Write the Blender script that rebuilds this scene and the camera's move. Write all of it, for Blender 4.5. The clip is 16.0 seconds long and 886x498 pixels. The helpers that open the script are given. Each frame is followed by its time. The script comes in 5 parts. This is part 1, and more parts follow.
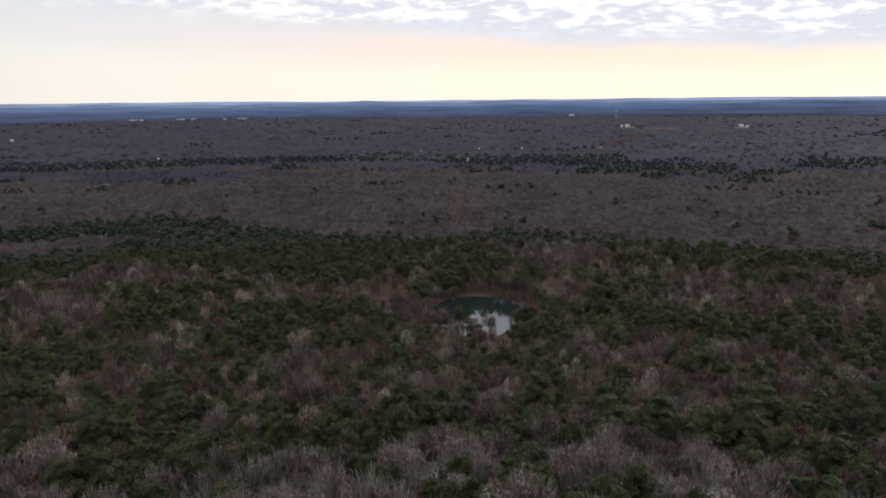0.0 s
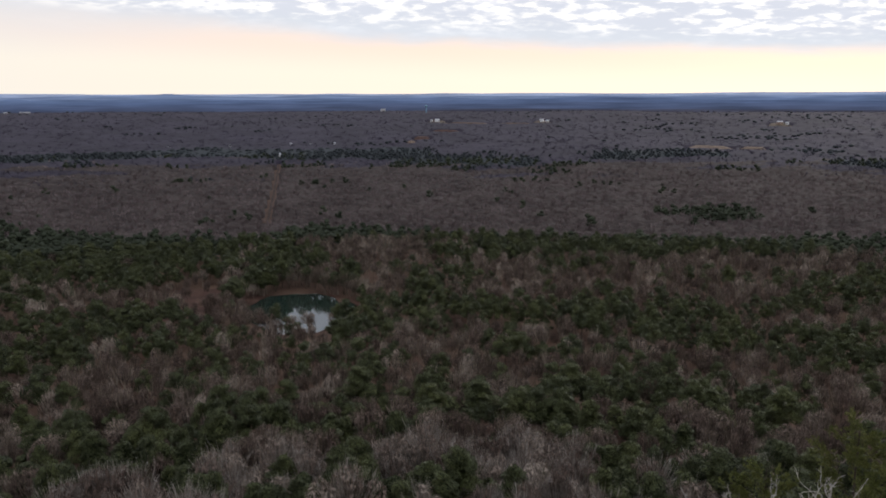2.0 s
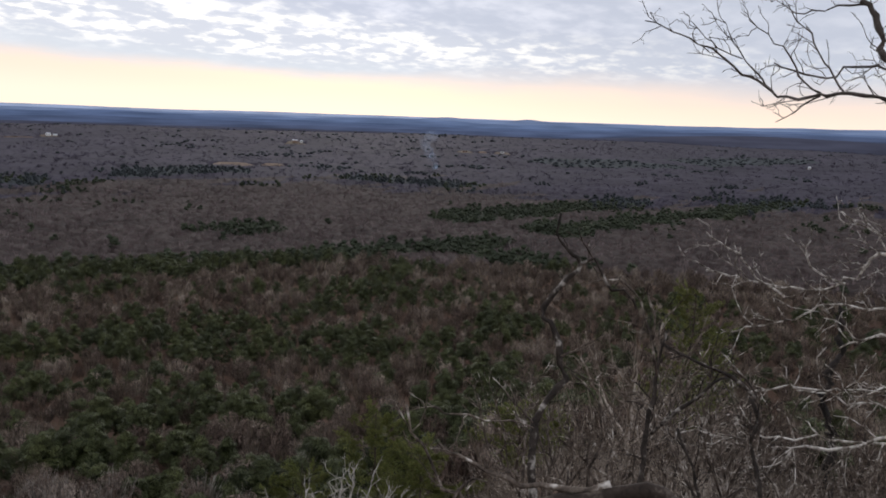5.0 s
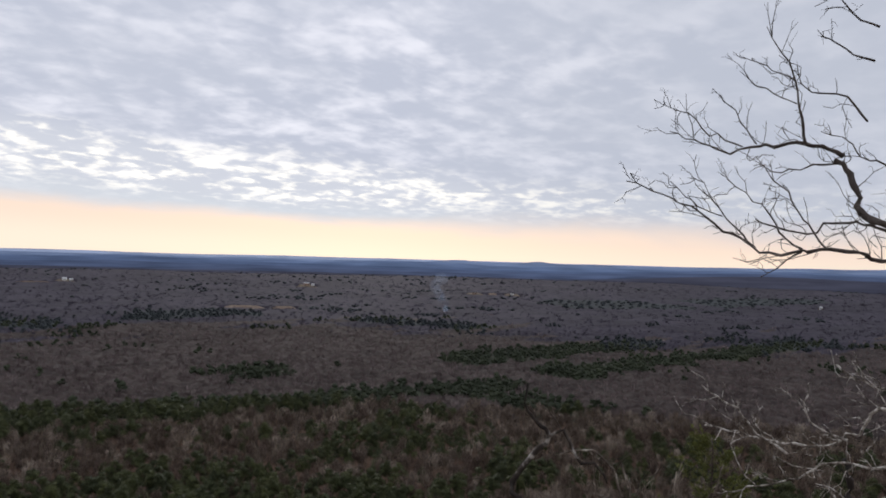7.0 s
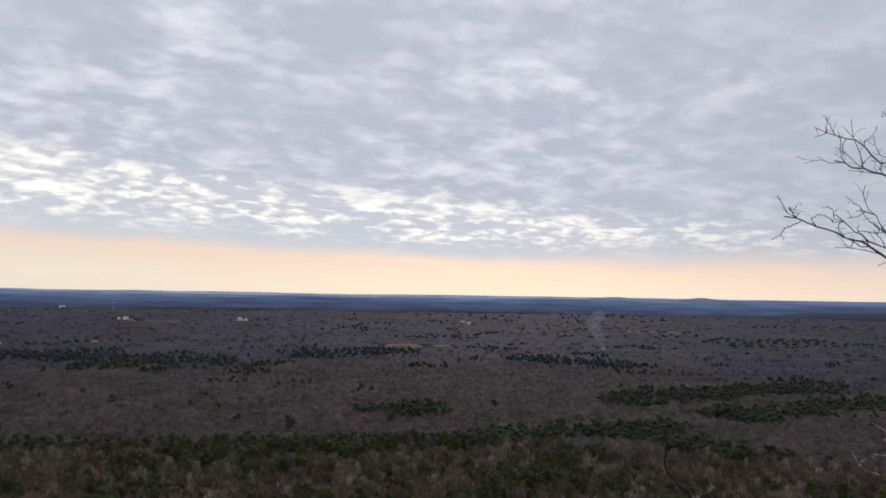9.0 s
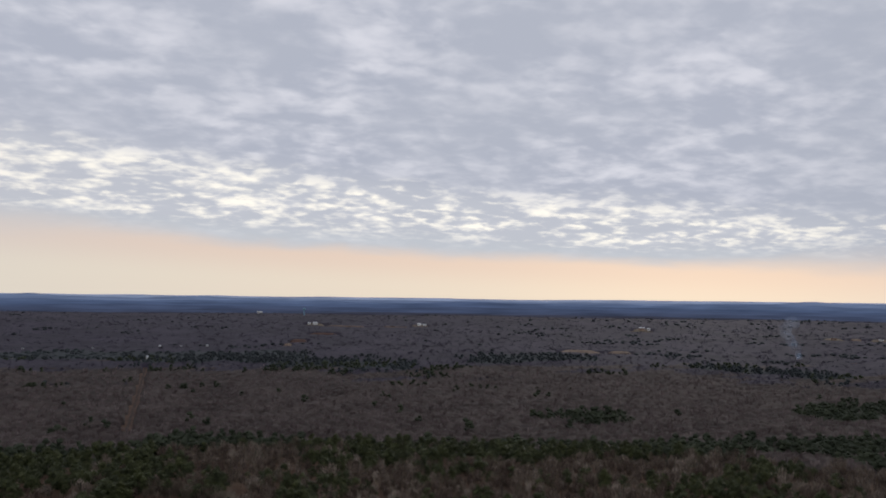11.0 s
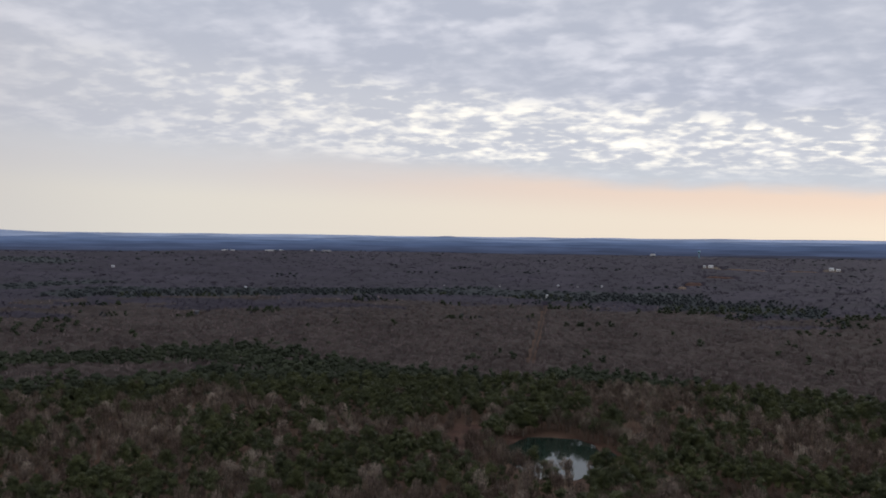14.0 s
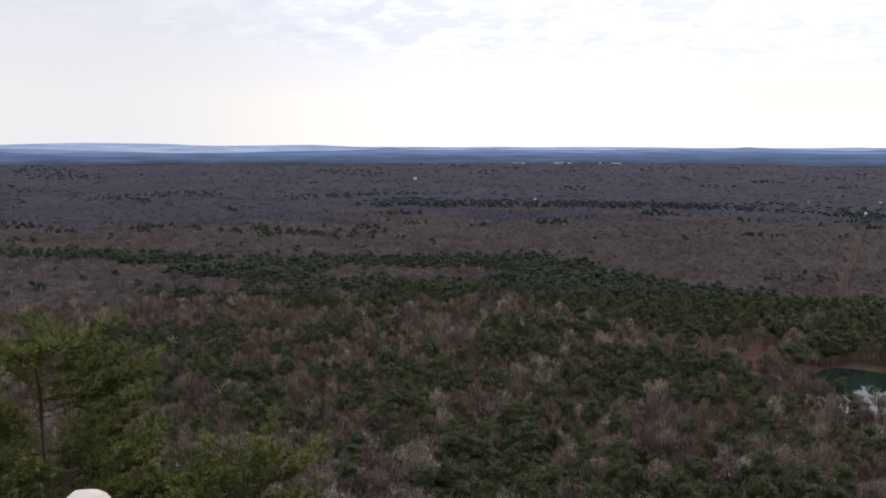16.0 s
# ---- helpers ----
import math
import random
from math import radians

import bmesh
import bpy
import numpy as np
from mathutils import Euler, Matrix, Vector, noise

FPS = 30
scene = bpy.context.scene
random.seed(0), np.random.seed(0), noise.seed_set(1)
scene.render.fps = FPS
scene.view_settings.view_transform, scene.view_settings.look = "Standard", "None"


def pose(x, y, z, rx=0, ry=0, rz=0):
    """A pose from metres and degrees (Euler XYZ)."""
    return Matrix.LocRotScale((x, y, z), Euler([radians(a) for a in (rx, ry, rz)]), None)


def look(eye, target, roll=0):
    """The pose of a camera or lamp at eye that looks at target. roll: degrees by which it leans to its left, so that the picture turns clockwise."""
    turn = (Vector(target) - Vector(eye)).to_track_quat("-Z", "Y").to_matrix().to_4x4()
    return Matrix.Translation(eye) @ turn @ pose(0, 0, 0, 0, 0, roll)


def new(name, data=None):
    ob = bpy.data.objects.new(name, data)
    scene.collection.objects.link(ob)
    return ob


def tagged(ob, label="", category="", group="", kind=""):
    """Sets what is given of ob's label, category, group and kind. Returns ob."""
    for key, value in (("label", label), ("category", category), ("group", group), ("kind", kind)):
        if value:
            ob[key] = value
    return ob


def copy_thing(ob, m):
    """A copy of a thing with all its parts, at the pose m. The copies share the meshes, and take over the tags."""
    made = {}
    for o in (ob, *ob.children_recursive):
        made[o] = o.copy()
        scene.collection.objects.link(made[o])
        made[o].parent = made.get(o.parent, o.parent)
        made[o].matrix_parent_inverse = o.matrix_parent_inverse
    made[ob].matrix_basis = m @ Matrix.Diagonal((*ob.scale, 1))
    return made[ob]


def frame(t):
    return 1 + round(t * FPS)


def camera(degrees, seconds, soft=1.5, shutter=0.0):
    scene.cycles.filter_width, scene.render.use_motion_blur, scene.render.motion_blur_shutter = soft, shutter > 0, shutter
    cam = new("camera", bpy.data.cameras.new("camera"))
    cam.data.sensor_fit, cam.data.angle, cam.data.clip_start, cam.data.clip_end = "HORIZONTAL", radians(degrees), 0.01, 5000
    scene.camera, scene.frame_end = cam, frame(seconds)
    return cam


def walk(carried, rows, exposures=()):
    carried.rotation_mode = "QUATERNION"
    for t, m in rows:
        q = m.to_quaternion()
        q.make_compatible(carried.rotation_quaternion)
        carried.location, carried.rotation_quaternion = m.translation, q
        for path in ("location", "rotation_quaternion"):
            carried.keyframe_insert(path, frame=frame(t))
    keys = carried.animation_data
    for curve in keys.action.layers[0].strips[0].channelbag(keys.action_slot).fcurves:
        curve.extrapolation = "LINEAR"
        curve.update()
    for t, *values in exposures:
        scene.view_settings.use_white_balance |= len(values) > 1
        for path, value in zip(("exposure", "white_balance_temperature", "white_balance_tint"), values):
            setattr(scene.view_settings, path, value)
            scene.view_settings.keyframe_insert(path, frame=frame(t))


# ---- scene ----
# ---- camera ----
cam = camera(58.93, 16.0, soft=1.8)
PATH = [
    (0, -0.420, 0.300, 0.000, 0.88, -10.77, -0.59),
    (0.5, -0.400, 0.290, 0.000, -2.62, -10.49, -0.70),
    (1, -0.380, 0.280, 0.000, -6.10, -10.64, -0.53),
    (1.5, -0.360, 0.270, 0.000, -8.54, -10.61, -0.44),
    (2, -0.324, 0.242, 0.004, -12.69, -11.24, -0.15),
    (2.5, -0.287, 0.215, 0.008, -17.96, -11.58, 0.52),
    (3, -0.251, 0.187, 0.012, -22.43, -11.22, 0.44),
    (3.5, -0.175, 0.116, -0.010, -29.50, -10.54, 0.33),
    (4, -0.087, 0.091, -0.010, -36.14, -10.24, 1.05),
    (4.5, -0.032, 0.046, -0.005, -42.34, -10.23, 2.06),
    (5, 0.000, 0.000, 0.000, -46.57, -9.48, 2.03),
    (5.2, 0.020, -0.008, 0.004, -48.01, -8.24, 2.04),
    (5.7, 0.049, -0.043, 0.039, -50.09, -5.19, 1.96),
    (6.25, 0.081, -0.082, 0.076, -49.56, -2.12, 1.78),
    (6.8, 0.113, -0.122, 0.114, -46.87, 0.25, 1.59),
    (7.3, 0.142, -0.157, 0.149, -43.23, 1.47, 1.51),
    (7.5, 0.195, -0.166, 0.170, -41.63, 1.74, 1.13),
    (8, 0.280, -0.196, 0.175, -38.43, 2.32, 1.48),
    (8.2, 0.291, -0.210, 0.185, -37.72, 2.61, 1.12),
    (8.7, 0.267, -0.177, 0.180, -35.35, 3.13, 1.02),
    (9.25, 0.240, -0.142, 0.174, -33.20, 3.49, 0.86),
    (9.8, 0.214, -0.106, 0.168, -30.71, 3.60, 0.72),
    (10.3, 0.190, -0.073, 0.162, -27.42, 3.51, 0.62),
    (10.5, 0.180, -0.060, 0.160, -25.67, 3.43, 0.72),
    (11, 0.110, -0.025, 0.150, -21.45, 3.58, 0.74),
    (11.5, 0.040, 0.010, 0.140, -18.88, 3.46, 0.85),
    (12, -0.030, 0.045, 0.130, -13.24, 3.24, 1.50),
    (12.5, -0.100, 0.080, 0.120, -7.09, 2.47, 1.40),
    (13, -0.150, 0.095, 0.100, -2.60, 1.92, 1.09),
    (13.5, -0.200, 0.110, 0.080, 0.61, 1.29, 0.97),
    (14, -0.250, 0.125, 0.060, 6.58, -0.95, 0.60),
    (14.5, -0.300, 0.140, 0.040, 11.99, -3.50, 0.40),
    (15, -0.333, 0.127, 0.027, 16.95, -5.18, 0.06),
    (15.5, -0.367, 0.113, 0.013, 22.95, -5.91, 0.29),
    (16, -0.400, 0.100, 0.000, 27.37, -7.41, 0.03),
]
EYE = 150.0
EXPOSURES = [(0, 0.02), (3.5, -0.03), (5, -0.01), (7.5, -0.22), (10.5, -0.44), (12.0, -0.56), (13.5, -0.53), (14.5, -0.06), (15.2, 0.22), (16, 0.32)]
walk(cam, [(t, pose(x, y, EYE + z, 90 + pitch, 0, yaw) @ pose(0, 0, 0, 0, 0, roll)) for t, x, y, z, yaw, pitch, roll in PATH], EXPOSURES)

# ---- sky and sun ----
SUN_TURN, SUN_UP = radians(-40), radians(14)      # to the right of straight ahead, low behind the cloud sheet
world = bpy.data.worlds.new("sky")
scene.world = world
world.use_nodes = True
wt = world.node_tree
wt.nodes.clear()


def wn(kind, **props):
    n = wt.nodes.new(kind)
    for k, v in props.items():
        setattr(n, k, v)
    return n


def wlink(value, socket):
    if isinstance(value, bpy.types.NodeSocket):
        wt.links.new(value, socket)
    else:
        socket.default_value = value


def wmath(op, a, b=0.0, c=0.0, clamp=False):
    n = wn("ShaderNodeMath", operation=op, use_clamp=clamp)
    for s, v in zip(n.inputs, (a, b, c)):
        wlink(v, s)
    return n.outputs[0]


def wmix(f, a, b):
    n = wn("ShaderNodeMix", data_type="RGBA")
    wlink(f, n.inputs[0])
    for v, s in ((a, n.inputs[6]), (b, n.inputs[7])):
        wlink((*v, 1) if isinstance(v, tuple) else v, s)
    return n.outputs[2]


def wstep(v, lo, hi):
    n = wn("ShaderNodeMapRange", interpolation_type="SMOOTHSTEP")
    for q, s in zip((v, lo, hi), n.inputs):
        wlink(q, s)
    return n.outputs[0]


def wnoise(vec, scale, detail=4.0, rough=0.5, warp=0.0):
    n = wn("ShaderNodeTexNoise")
    wlink(vec, n.inputs["Vector"])
    n.inputs["Scale"].default_value, n.inputs["Detail"].default_value = scale, detail
    n.inputs["Roughness"].default_value, n.inputs["Distortion"].default_value = rough, warp
    return n.outputs["Fac"]


coord = wn("ShaderNodeTexCoord")
sep = wn("ShaderNodeSeparateXYZ")
wt.links.new(coord.outputs["Generated"], sep.inputs[0])
dx, dy, dz = sep.outputs
up = wmath("ADD", wmath("MAXIMUM", dz, 0.0), 0.20)
px, py = wmath("DIVIDE", dx, up), wmath("DIVIDE", dy, up)       # where the way meets the cloud sheet
sheet = wn("ShaderNodeCombineXYZ")
wlink(px, sheet.inputs[0]), wlink(py, sheet.inputs[1])
sheet = sheet.outputs[0]
rows = wn("ShaderNodeMapping")
wlink(sheet, rows.inputs[0])
rows.inputs["Rotation"].default_value = (0, 0, radians(12))
rows.inputs["Scale"].default_value = (0.9, 1.0, 1.0)
rows = rows.outputs[0]
big = wnoise(sheet, 1.5, 2.0, 0.5)
cells = wnoise(rows, 4.3, 3.0, 0.5, 0.3)
fine = wnoise(rows, 11.0, 3.0, 0.5, 0.3)
spark = wnoise(rows, 24.0, 2.0, 0.5, 0.3)
# height over the open edge of the sheet, which sinks to the right
over = wmath("SUBTRACT", dz, wmath("SUBTRACT", 0.068, wmath("MULTIPLY", dx, 0.042)))
ragged = wmath("ADD", over, wmath("ADD", wmath("MULTIPLY", wmath("SUBTRACT", big, 0.5), 0.022), wmath("MULTIPLY", wmath("SUBTRACT", cells, 0.5), 0.012)))
torn = wmath("MULTIPLY", wmath("ADD", wstep(dx, 0.62, 0.85), wmath("SUBTRACT", 1.0, wstep(dx, -0.25, 0.12))), 0.022)
cover = wstep(ragged, wmath("SUBTRACT", -0.008, wmath("MULTIPLY", torn, 0.4)), wmath("ADD", 0.016, torn))
toward = wmath("ADD", wmath("MULTIPLY", dx, math.sin(-SUN_TURN)), wmath("MULTIPLY", dy, math.cos(SUN_TURN)))
side = wstep(toward, 0.35, 0.95)
low = wmix(side, (0.94, 0.89, 0.81), (1.08, 0.95, 0.80))
high = wmix(side, (0.84, 0.815, 0.815), (1.06, 0.84, 0.71))
band = wmix(wstep(over, -0.045, -0.004), low, high)
nishita = wn("ShaderNodeTexSky", sky_type="NISHITA", sun_disc=False, sun_elevation=SUN_UP, sun_rotation=-SUN_TURN)
nish = wn("ShaderNodeMix", data_type="RGBA", blend_type="ADD")
nish.inputs[0].default_value = 0.004
wlink(band, nish.inputs[6]), wlink(nishita.outputs[0], nish.inputs[7])
# cloud sheet: grey bellies, thin bright gaps, brightest above its lit edge
mass = wmath("ADD", wmath("MULTIPLY", cells, 0.56), wmath("ADD", wmath("MULTIPLY", fine, 0.33), wmath("MULTIPLY", spark, 0.11)))
soft = wstep(mass, 0.41, 0.67)
grey = wmix(soft, (0.62, 0.66, 0.785), (0.98, 0.99, 1.09))
grey = wmix(wmath("MULTIPLY", wstep(big, 0.38, 0.64), 0.42), grey, (0.64, 0.68, 0.79))
lit_top = wmath("SUBTRACT", 0.105, wmath("MULTIPLY", dx, 0.05))
lit = wmath("MULTIPLY", wstep(ragged, 0.012, 0.040), wmath("SUBTRACT", 1.0, wstep(ragged, wmath("SUBTRACT", lit_top, 0.022), wmath("ADD", lit_top, 0.016))))
lit = wmath("MULTIPLY", lit, wstep(toward, 0.1, 0.75))
calm = wmath("MULTIPLY", wmath("SUBTRACT", 1.0, wstep(ragged, 0.012, 0.045)), 0.75)
grey = wmix(calm, grey, (0.80, 0.84, 0.90))
grey = wmix(wmath("MULTIPLY", lit, 0.45), grey, (0.88, 0.90, 0.96))
gaps = wmath("ADD", wmath("MULTIPLY", cells, 0.30), wmath("ADD", wmath("MULTIPLY", fine, 0.52), wmath("MULTIPLY", spark, 0.18)))
gaps = wmath("MULTIPLY", wstep(gaps, wmath("ADD", 0.45, wmath("MULTIPLY", wmath("SUBTRACT", big, 0.5), 0.22)), 0.64), lit)
cloud = wmix(gaps, grey, (1.50, 1.43, 1.29))
pale = wmath("MULTIPLY", wmath("SUBTRACT", 1.0, wstep(toward, 0.35, 0.9)), wmath("SUBTRACT", 1.0, wstep(ragged, 0.06, 0.2)))
cloud = wmix(wmath("MULTIPLY", pale, 0.4), cloud, (0.77, 0.77, 0.82))
cloud = wmix(wmath("MULTIPLY", wstep(dx, 0.62, 0.95), 0.7), cloud, (0.56, 0.60, 0.70))
sky_colour = wmix(cover, nish.outputs[2], cloud)
sky_colour = wmix(wmath("MULTIPLY", wstep(wmath("MULTIPLY", dx, -1.0), 0.40, 0.80), 0.75), sky_colour, (0.615, 0.615, 0.665))
below = wmix(wstep(dz, -0.02, 0.0), (0.10, 0.12, 0.16), sky_colour)
back = wn("ShaderNodeBackground")
wlink(below, back.inputs[0])
back.inputs[1].default_value = 1.0
wt.links.new(back.outputs[0], wn("ShaderNodeOutputWorld").inputs[0])

sun = new("sun", bpy.data.lights.new("sun", "SUN"))
sun.data.energy, sun.data.angle, sun.data.color = 0.5, radians(15), (1.0, 0.93, 0.82)
sun.matrix_world = look((0, 0, 0), (-math.sin(-SUN_TURN) * math.cos(SUN_UP), -math.cos(SUN_TURN) * math.cos(SUN_UP), -math.sin(SUN_UP)))

# ---- materials ----


def material(name, colours, scale=1.0, grain=12.0, rough=0.9, bump=0.15, island=0.0, spec=0.2, each=0.0):
    """A rough surface of two to three tones: broad stains, fine grain, relief; island varies each loose piece."""
    m = bpy.data.materials.new(name)
    m.use_nodes = True
    nt = m.node_tree
    b = nt.nodes["Principled BSDF"]
    b.inputs["Roughness"].default_value = rough
    b.inputs["Specular IOR Level"].default_value = spec
    geo = nt.nodes.new("ShaderNodeNewGeometry")
    n1, n2 = nt.nodes.new("ShaderNodeTexNoise"), nt.nodes.new("ShaderNodeTexNoise")
    for n, s in ((n1, scale), (n2, grain)):
        nt.links.new(geo.outputs["Position"], n.inputs["Vector"])
        n.inputs["Scale"].default_value, n.inputs["Detail"].default_value = s, 4.0
    mixv = nt.nodes.new("ShaderNodeMath")
    mixv.operation = "MULTIPLY_ADD"
    nt.links.new(n2.outputs["Fac"], mixv.inputs[0])
    mixv.inputs[1].default_value = 0.45
    half = nt.nodes.new("ShaderNodeMath")
    half.operation = "MULTIPLY_ADD"
    nt.links.new(n1.outputs["Fac"], half.inputs[0])
    half.inputs[1].default_value, half.inputs[2].default_value = 1.0, -0.24
    nt.links.new(half.outputs[0], mixv.inputs[2])
    value = mixv.outputs[0]
    if island:
        add = nt.nodes.new("ShaderNodeMath")
        add.operation = "MULTIPLY_ADD"
        nt.links.new(geo.outputs["Random Per Island"], add.inputs[0])
        add.inputs[1].default_value = island
        sub = nt.nodes.new("ShaderNodeMath")
        sub.operation = "SUBTRACT"
        nt.links.new(value, sub.inputs[0])
        sub.inputs[1].default_value = island / 2
        nt.links.new(sub.outputs[0], add.inputs[2])
        value = add.outputs[0]
    if each:                                        # from tree to tree
        att, info = nt.nodes.new("ShaderNodeAttribute"), nt.nodes.new("ShaderNodeObjectInfo")
        att.attribute_name = "tint"
        both = nt.nodes.new("ShaderNodeMath")
        both.operation = "ADD"
        nt.links.new(att.outputs["Fac"], both.inputs[0])
        nt.links.new(info.outputs["Random"], both.inputs[1])
        wide = nt.nodes.new("ShaderNodeMath")
        wide.operation = "MULTIPLY_ADD"
        nt.links.new(both.outputs[0], wide.inputs[0])
        wide.inputs[1].default_value = each
        less = nt.nodes.new("ShaderNodeMath")
        less.operation = "SUBTRACT"
        nt.links.new(value, less.inputs[0])
        less.inputs[1].default_value = each
        nt.links.new(less.outputs[0], wide.inputs[2])
        value = wide.outputs[0]
    ramp = nt.nodes.new("ShaderNodeValToRGB")
    els = ramp.color_ramp.elements
    while len(els) < len(colours):
        els.new(0.5)
    for i, c in enumerate(colours):
        els[i].position = 0.28 + 0.44 * i / max(1, len(colours) - 1)
        els[i].color = (*c, 1)
    nt.links.new(value, ramp.inputs[0])
    nt.links.new(ramp.outputs[0], b.inputs["Base Color"])
    if bump:
        bp = nt.nodes.new("ShaderNodeBump")
        bp.inputs["Strength"].default_value = bump
        nt.links.new(n2.outputs["Fac"], bp.inputs["Height"])
        nt.links.new(bp.outputs[0], b.inputs["Normal"])
    return m


LITTER = material("leaf_litter", [(0.070, 0.039, 0.026), (0.116, 0.068, 0.045), (0.17, 0.110, 0.074)], 0.03, 0.8)
TWIGS = material("bare_twigs", [(0.125, 0.097, 0.071), (0.245, 0.199, 0.150), (0.48, 0.41, 0.325)], 0.05, 0.9, island=0.12, bump=0, each=0.30)
# far and distant tones carry aerial haze in their colour: bluer with distance
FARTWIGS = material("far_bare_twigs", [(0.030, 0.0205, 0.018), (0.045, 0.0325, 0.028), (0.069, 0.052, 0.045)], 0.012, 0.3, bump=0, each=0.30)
HAZEDNEEDLES = material("hazed_pine_needles", [(0.022, 0.0265, 0.0285), (0.030, 0.0355, 0.0375), (0.041, 0.048, 0.050)], 0.01, 0.1, bump=0, each=0.2)
HAZEDTWIGS = material("hazed_bare_twigs", [(0.024, 0.0196, 0.0290), (0.033, 0.0270, 0.0395), (0.046, 0.038, 0.054)], 0.007, 0.1, bump=0, each=0.20)
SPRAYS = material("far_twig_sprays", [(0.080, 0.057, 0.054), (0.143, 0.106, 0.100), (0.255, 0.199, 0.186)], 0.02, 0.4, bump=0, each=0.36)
HAZEDSPRAYS = material("hazed_twig_sprays", [(0.029, 0.0245, 0.037), (0.044, 0.0370, 0.0545), (0.066, 0.056, 0.080)], 0.01, 0.2, bump=0, each=0.30)
NEEDLES = material("pine_needles", [(0.029, 0.035, 0.0115), (0.042, 0.049, 0.0150), (0.063, 0.069, 0.0205)], 0.06, 1.5, island=0.12, bump=0, rough=0.7, each=0.20)
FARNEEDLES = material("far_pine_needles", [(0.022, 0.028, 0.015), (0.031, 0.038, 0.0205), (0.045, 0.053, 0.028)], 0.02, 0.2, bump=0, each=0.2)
CROWN = material("bare_crown", [(0.080, 0.053, 0.040), (0.150, 0.110, 0.085), (0.300, 0.242, 0.191)], 0.05, 0.9, bump=0, each=0.42)


def open_twigs(m, fill, wide=1.7, tall=0.32):
    """Lets the material show through between upright streaks of twigs."""
    nt = m.node_tree
    geo, mp, n, r = [nt.nodes.new(k) for k in ("ShaderNodeNewGeometry", "ShaderNodeMapping", "ShaderNodeTexNoise", "ShaderNodeMapRange")]
    mp.inputs["Scale"].default_value = (wide, wide, tall)
    n.inputs["Scale"].default_value, n.inputs["Detail"].default_value, n.inputs["Roughness"].default_value = 1.0, 3.0, 0.65
    r.inputs[1].default_value, r.inputs[2].default_value = 0.62 - fill * 0.3, 0.72 - fill * 0.3
    nt.links.new(geo.outputs["Position"], mp.inputs[0])
    nt.links.new(mp.outputs[0], n.inputs["Vector"])
    nt.links.new(n.outputs["Fac"], r.inputs[0])
    nt.links.new(r.outputs[0], nt.nodes["Principled BSDF"].inputs["Alpha"])



def airy(m, up):
    """Twigs and needles catch light from all round: leans the shading towards the open sky."""
    nt = m.node_tree
    geo, mixn = nt.nodes.new("ShaderNodeNewGeometry"), nt.nodes.new("ShaderNodeMix")
    mixn.data_type = "VECTOR"
    mixn.inputs[0].default_value = up
    nt.links.new(geo.outputs["Normal"], mixn.inputs[4])
    mixn.inputs[5].default_value = (0, 0, 1)
    nrm = nt.nodes.new("ShaderNodeVectorMath")
    nrm.operation = "NORMALIZE"
    nt.links.new(mixn.outputs[1], nrm.inputs[0])
    nt.links.new(nrm.outputs[0], nt.nodes["Principled BSDF"].inputs["Normal"])


for m, up in ((CROWN, 0.55), (NEEDLES, 0.55), (SPRAYS, 0.7), (HAZEDSPRAYS, 0.7), (FARTWIGS, 0.35), (FARNEEDLES, 0.4), (HAZEDTWIGS, 0.5), (HAZEDNEEDLES, 0.4)):
    airy(m, up)
open_twigs(CROWN, 0.46, 1.5, 0.16)
open_twigs(NEEDLES, 0.66, 1.9, 1.5)
PINEBARK = material("pine_bark", [(0.030, 0.022, 0.017), (0.060, 0.045, 0.036), (0.12, 0.095, 0.078)], 0.8, 12.0, bump=0.5)
BARK = material("bark", [(0.16, 0.13, 0.105), (0.32, 0.28, 0.24), (0.52, 0.48, 0.43)], 0.5, 9.0, bump=0.4)
CLAY = material("red_clay", [(0.050, 0.025, 0.018), (0.085, 0.043, 0.030), (0.135, 0.080, 0.056)], 0.08, 1.1)
SAND = material("tan_soil", [(0.13, 0.088, 0.060), (0.19, 0.137, 0.098), (0.26, 0.20, 0.15)], 0.02, 0.3)

# ---- shapes shared by many things ----


def hash2(i, j, k=0):
    v = np.sin(i * 127.1 + j * 311.7 + k * 74.7) * 43758.5453
    return v - np.floor(v)


def vnoise(x, y, k=0):
    """Smooth noise from 0 to 1 over the plan."""
    i, j = np.floor(x), np.floor(y)
    u, v = x - i, y - j
    u, v = u * u * (3 - 2 * u), v * v * (3 - 2 * v)
    a = hash2(i, j, k) * (1 - u) + hash2(i + 1, j, k) * u
    b = hash2(i, j + 1, k) * (1 - u) + hash2(i + 1, j + 1, k) * u
    return a * (1 - v) + b * v


def sstep(v, lo, hi):
    t = np.clip((v - lo) / (hi - lo), 0, 1)
    return t * t * (3 - 2 * t)


POND = (17.0, 548.0, 38.0, 53.0)


def pond_reach(x, y):
    """1 on the pond's shore line, less on the water."""
    a = np.arctan2(y - POND[1], x - POND[0])
    wob = 1 + 0.08 * np.cos(4 * a) + 0.03 * np.sin(3 * a + 0.6)
    return np.hypot((x - POND[0]) / POND[2], (y - POND[1]) / POND[3]) / wob


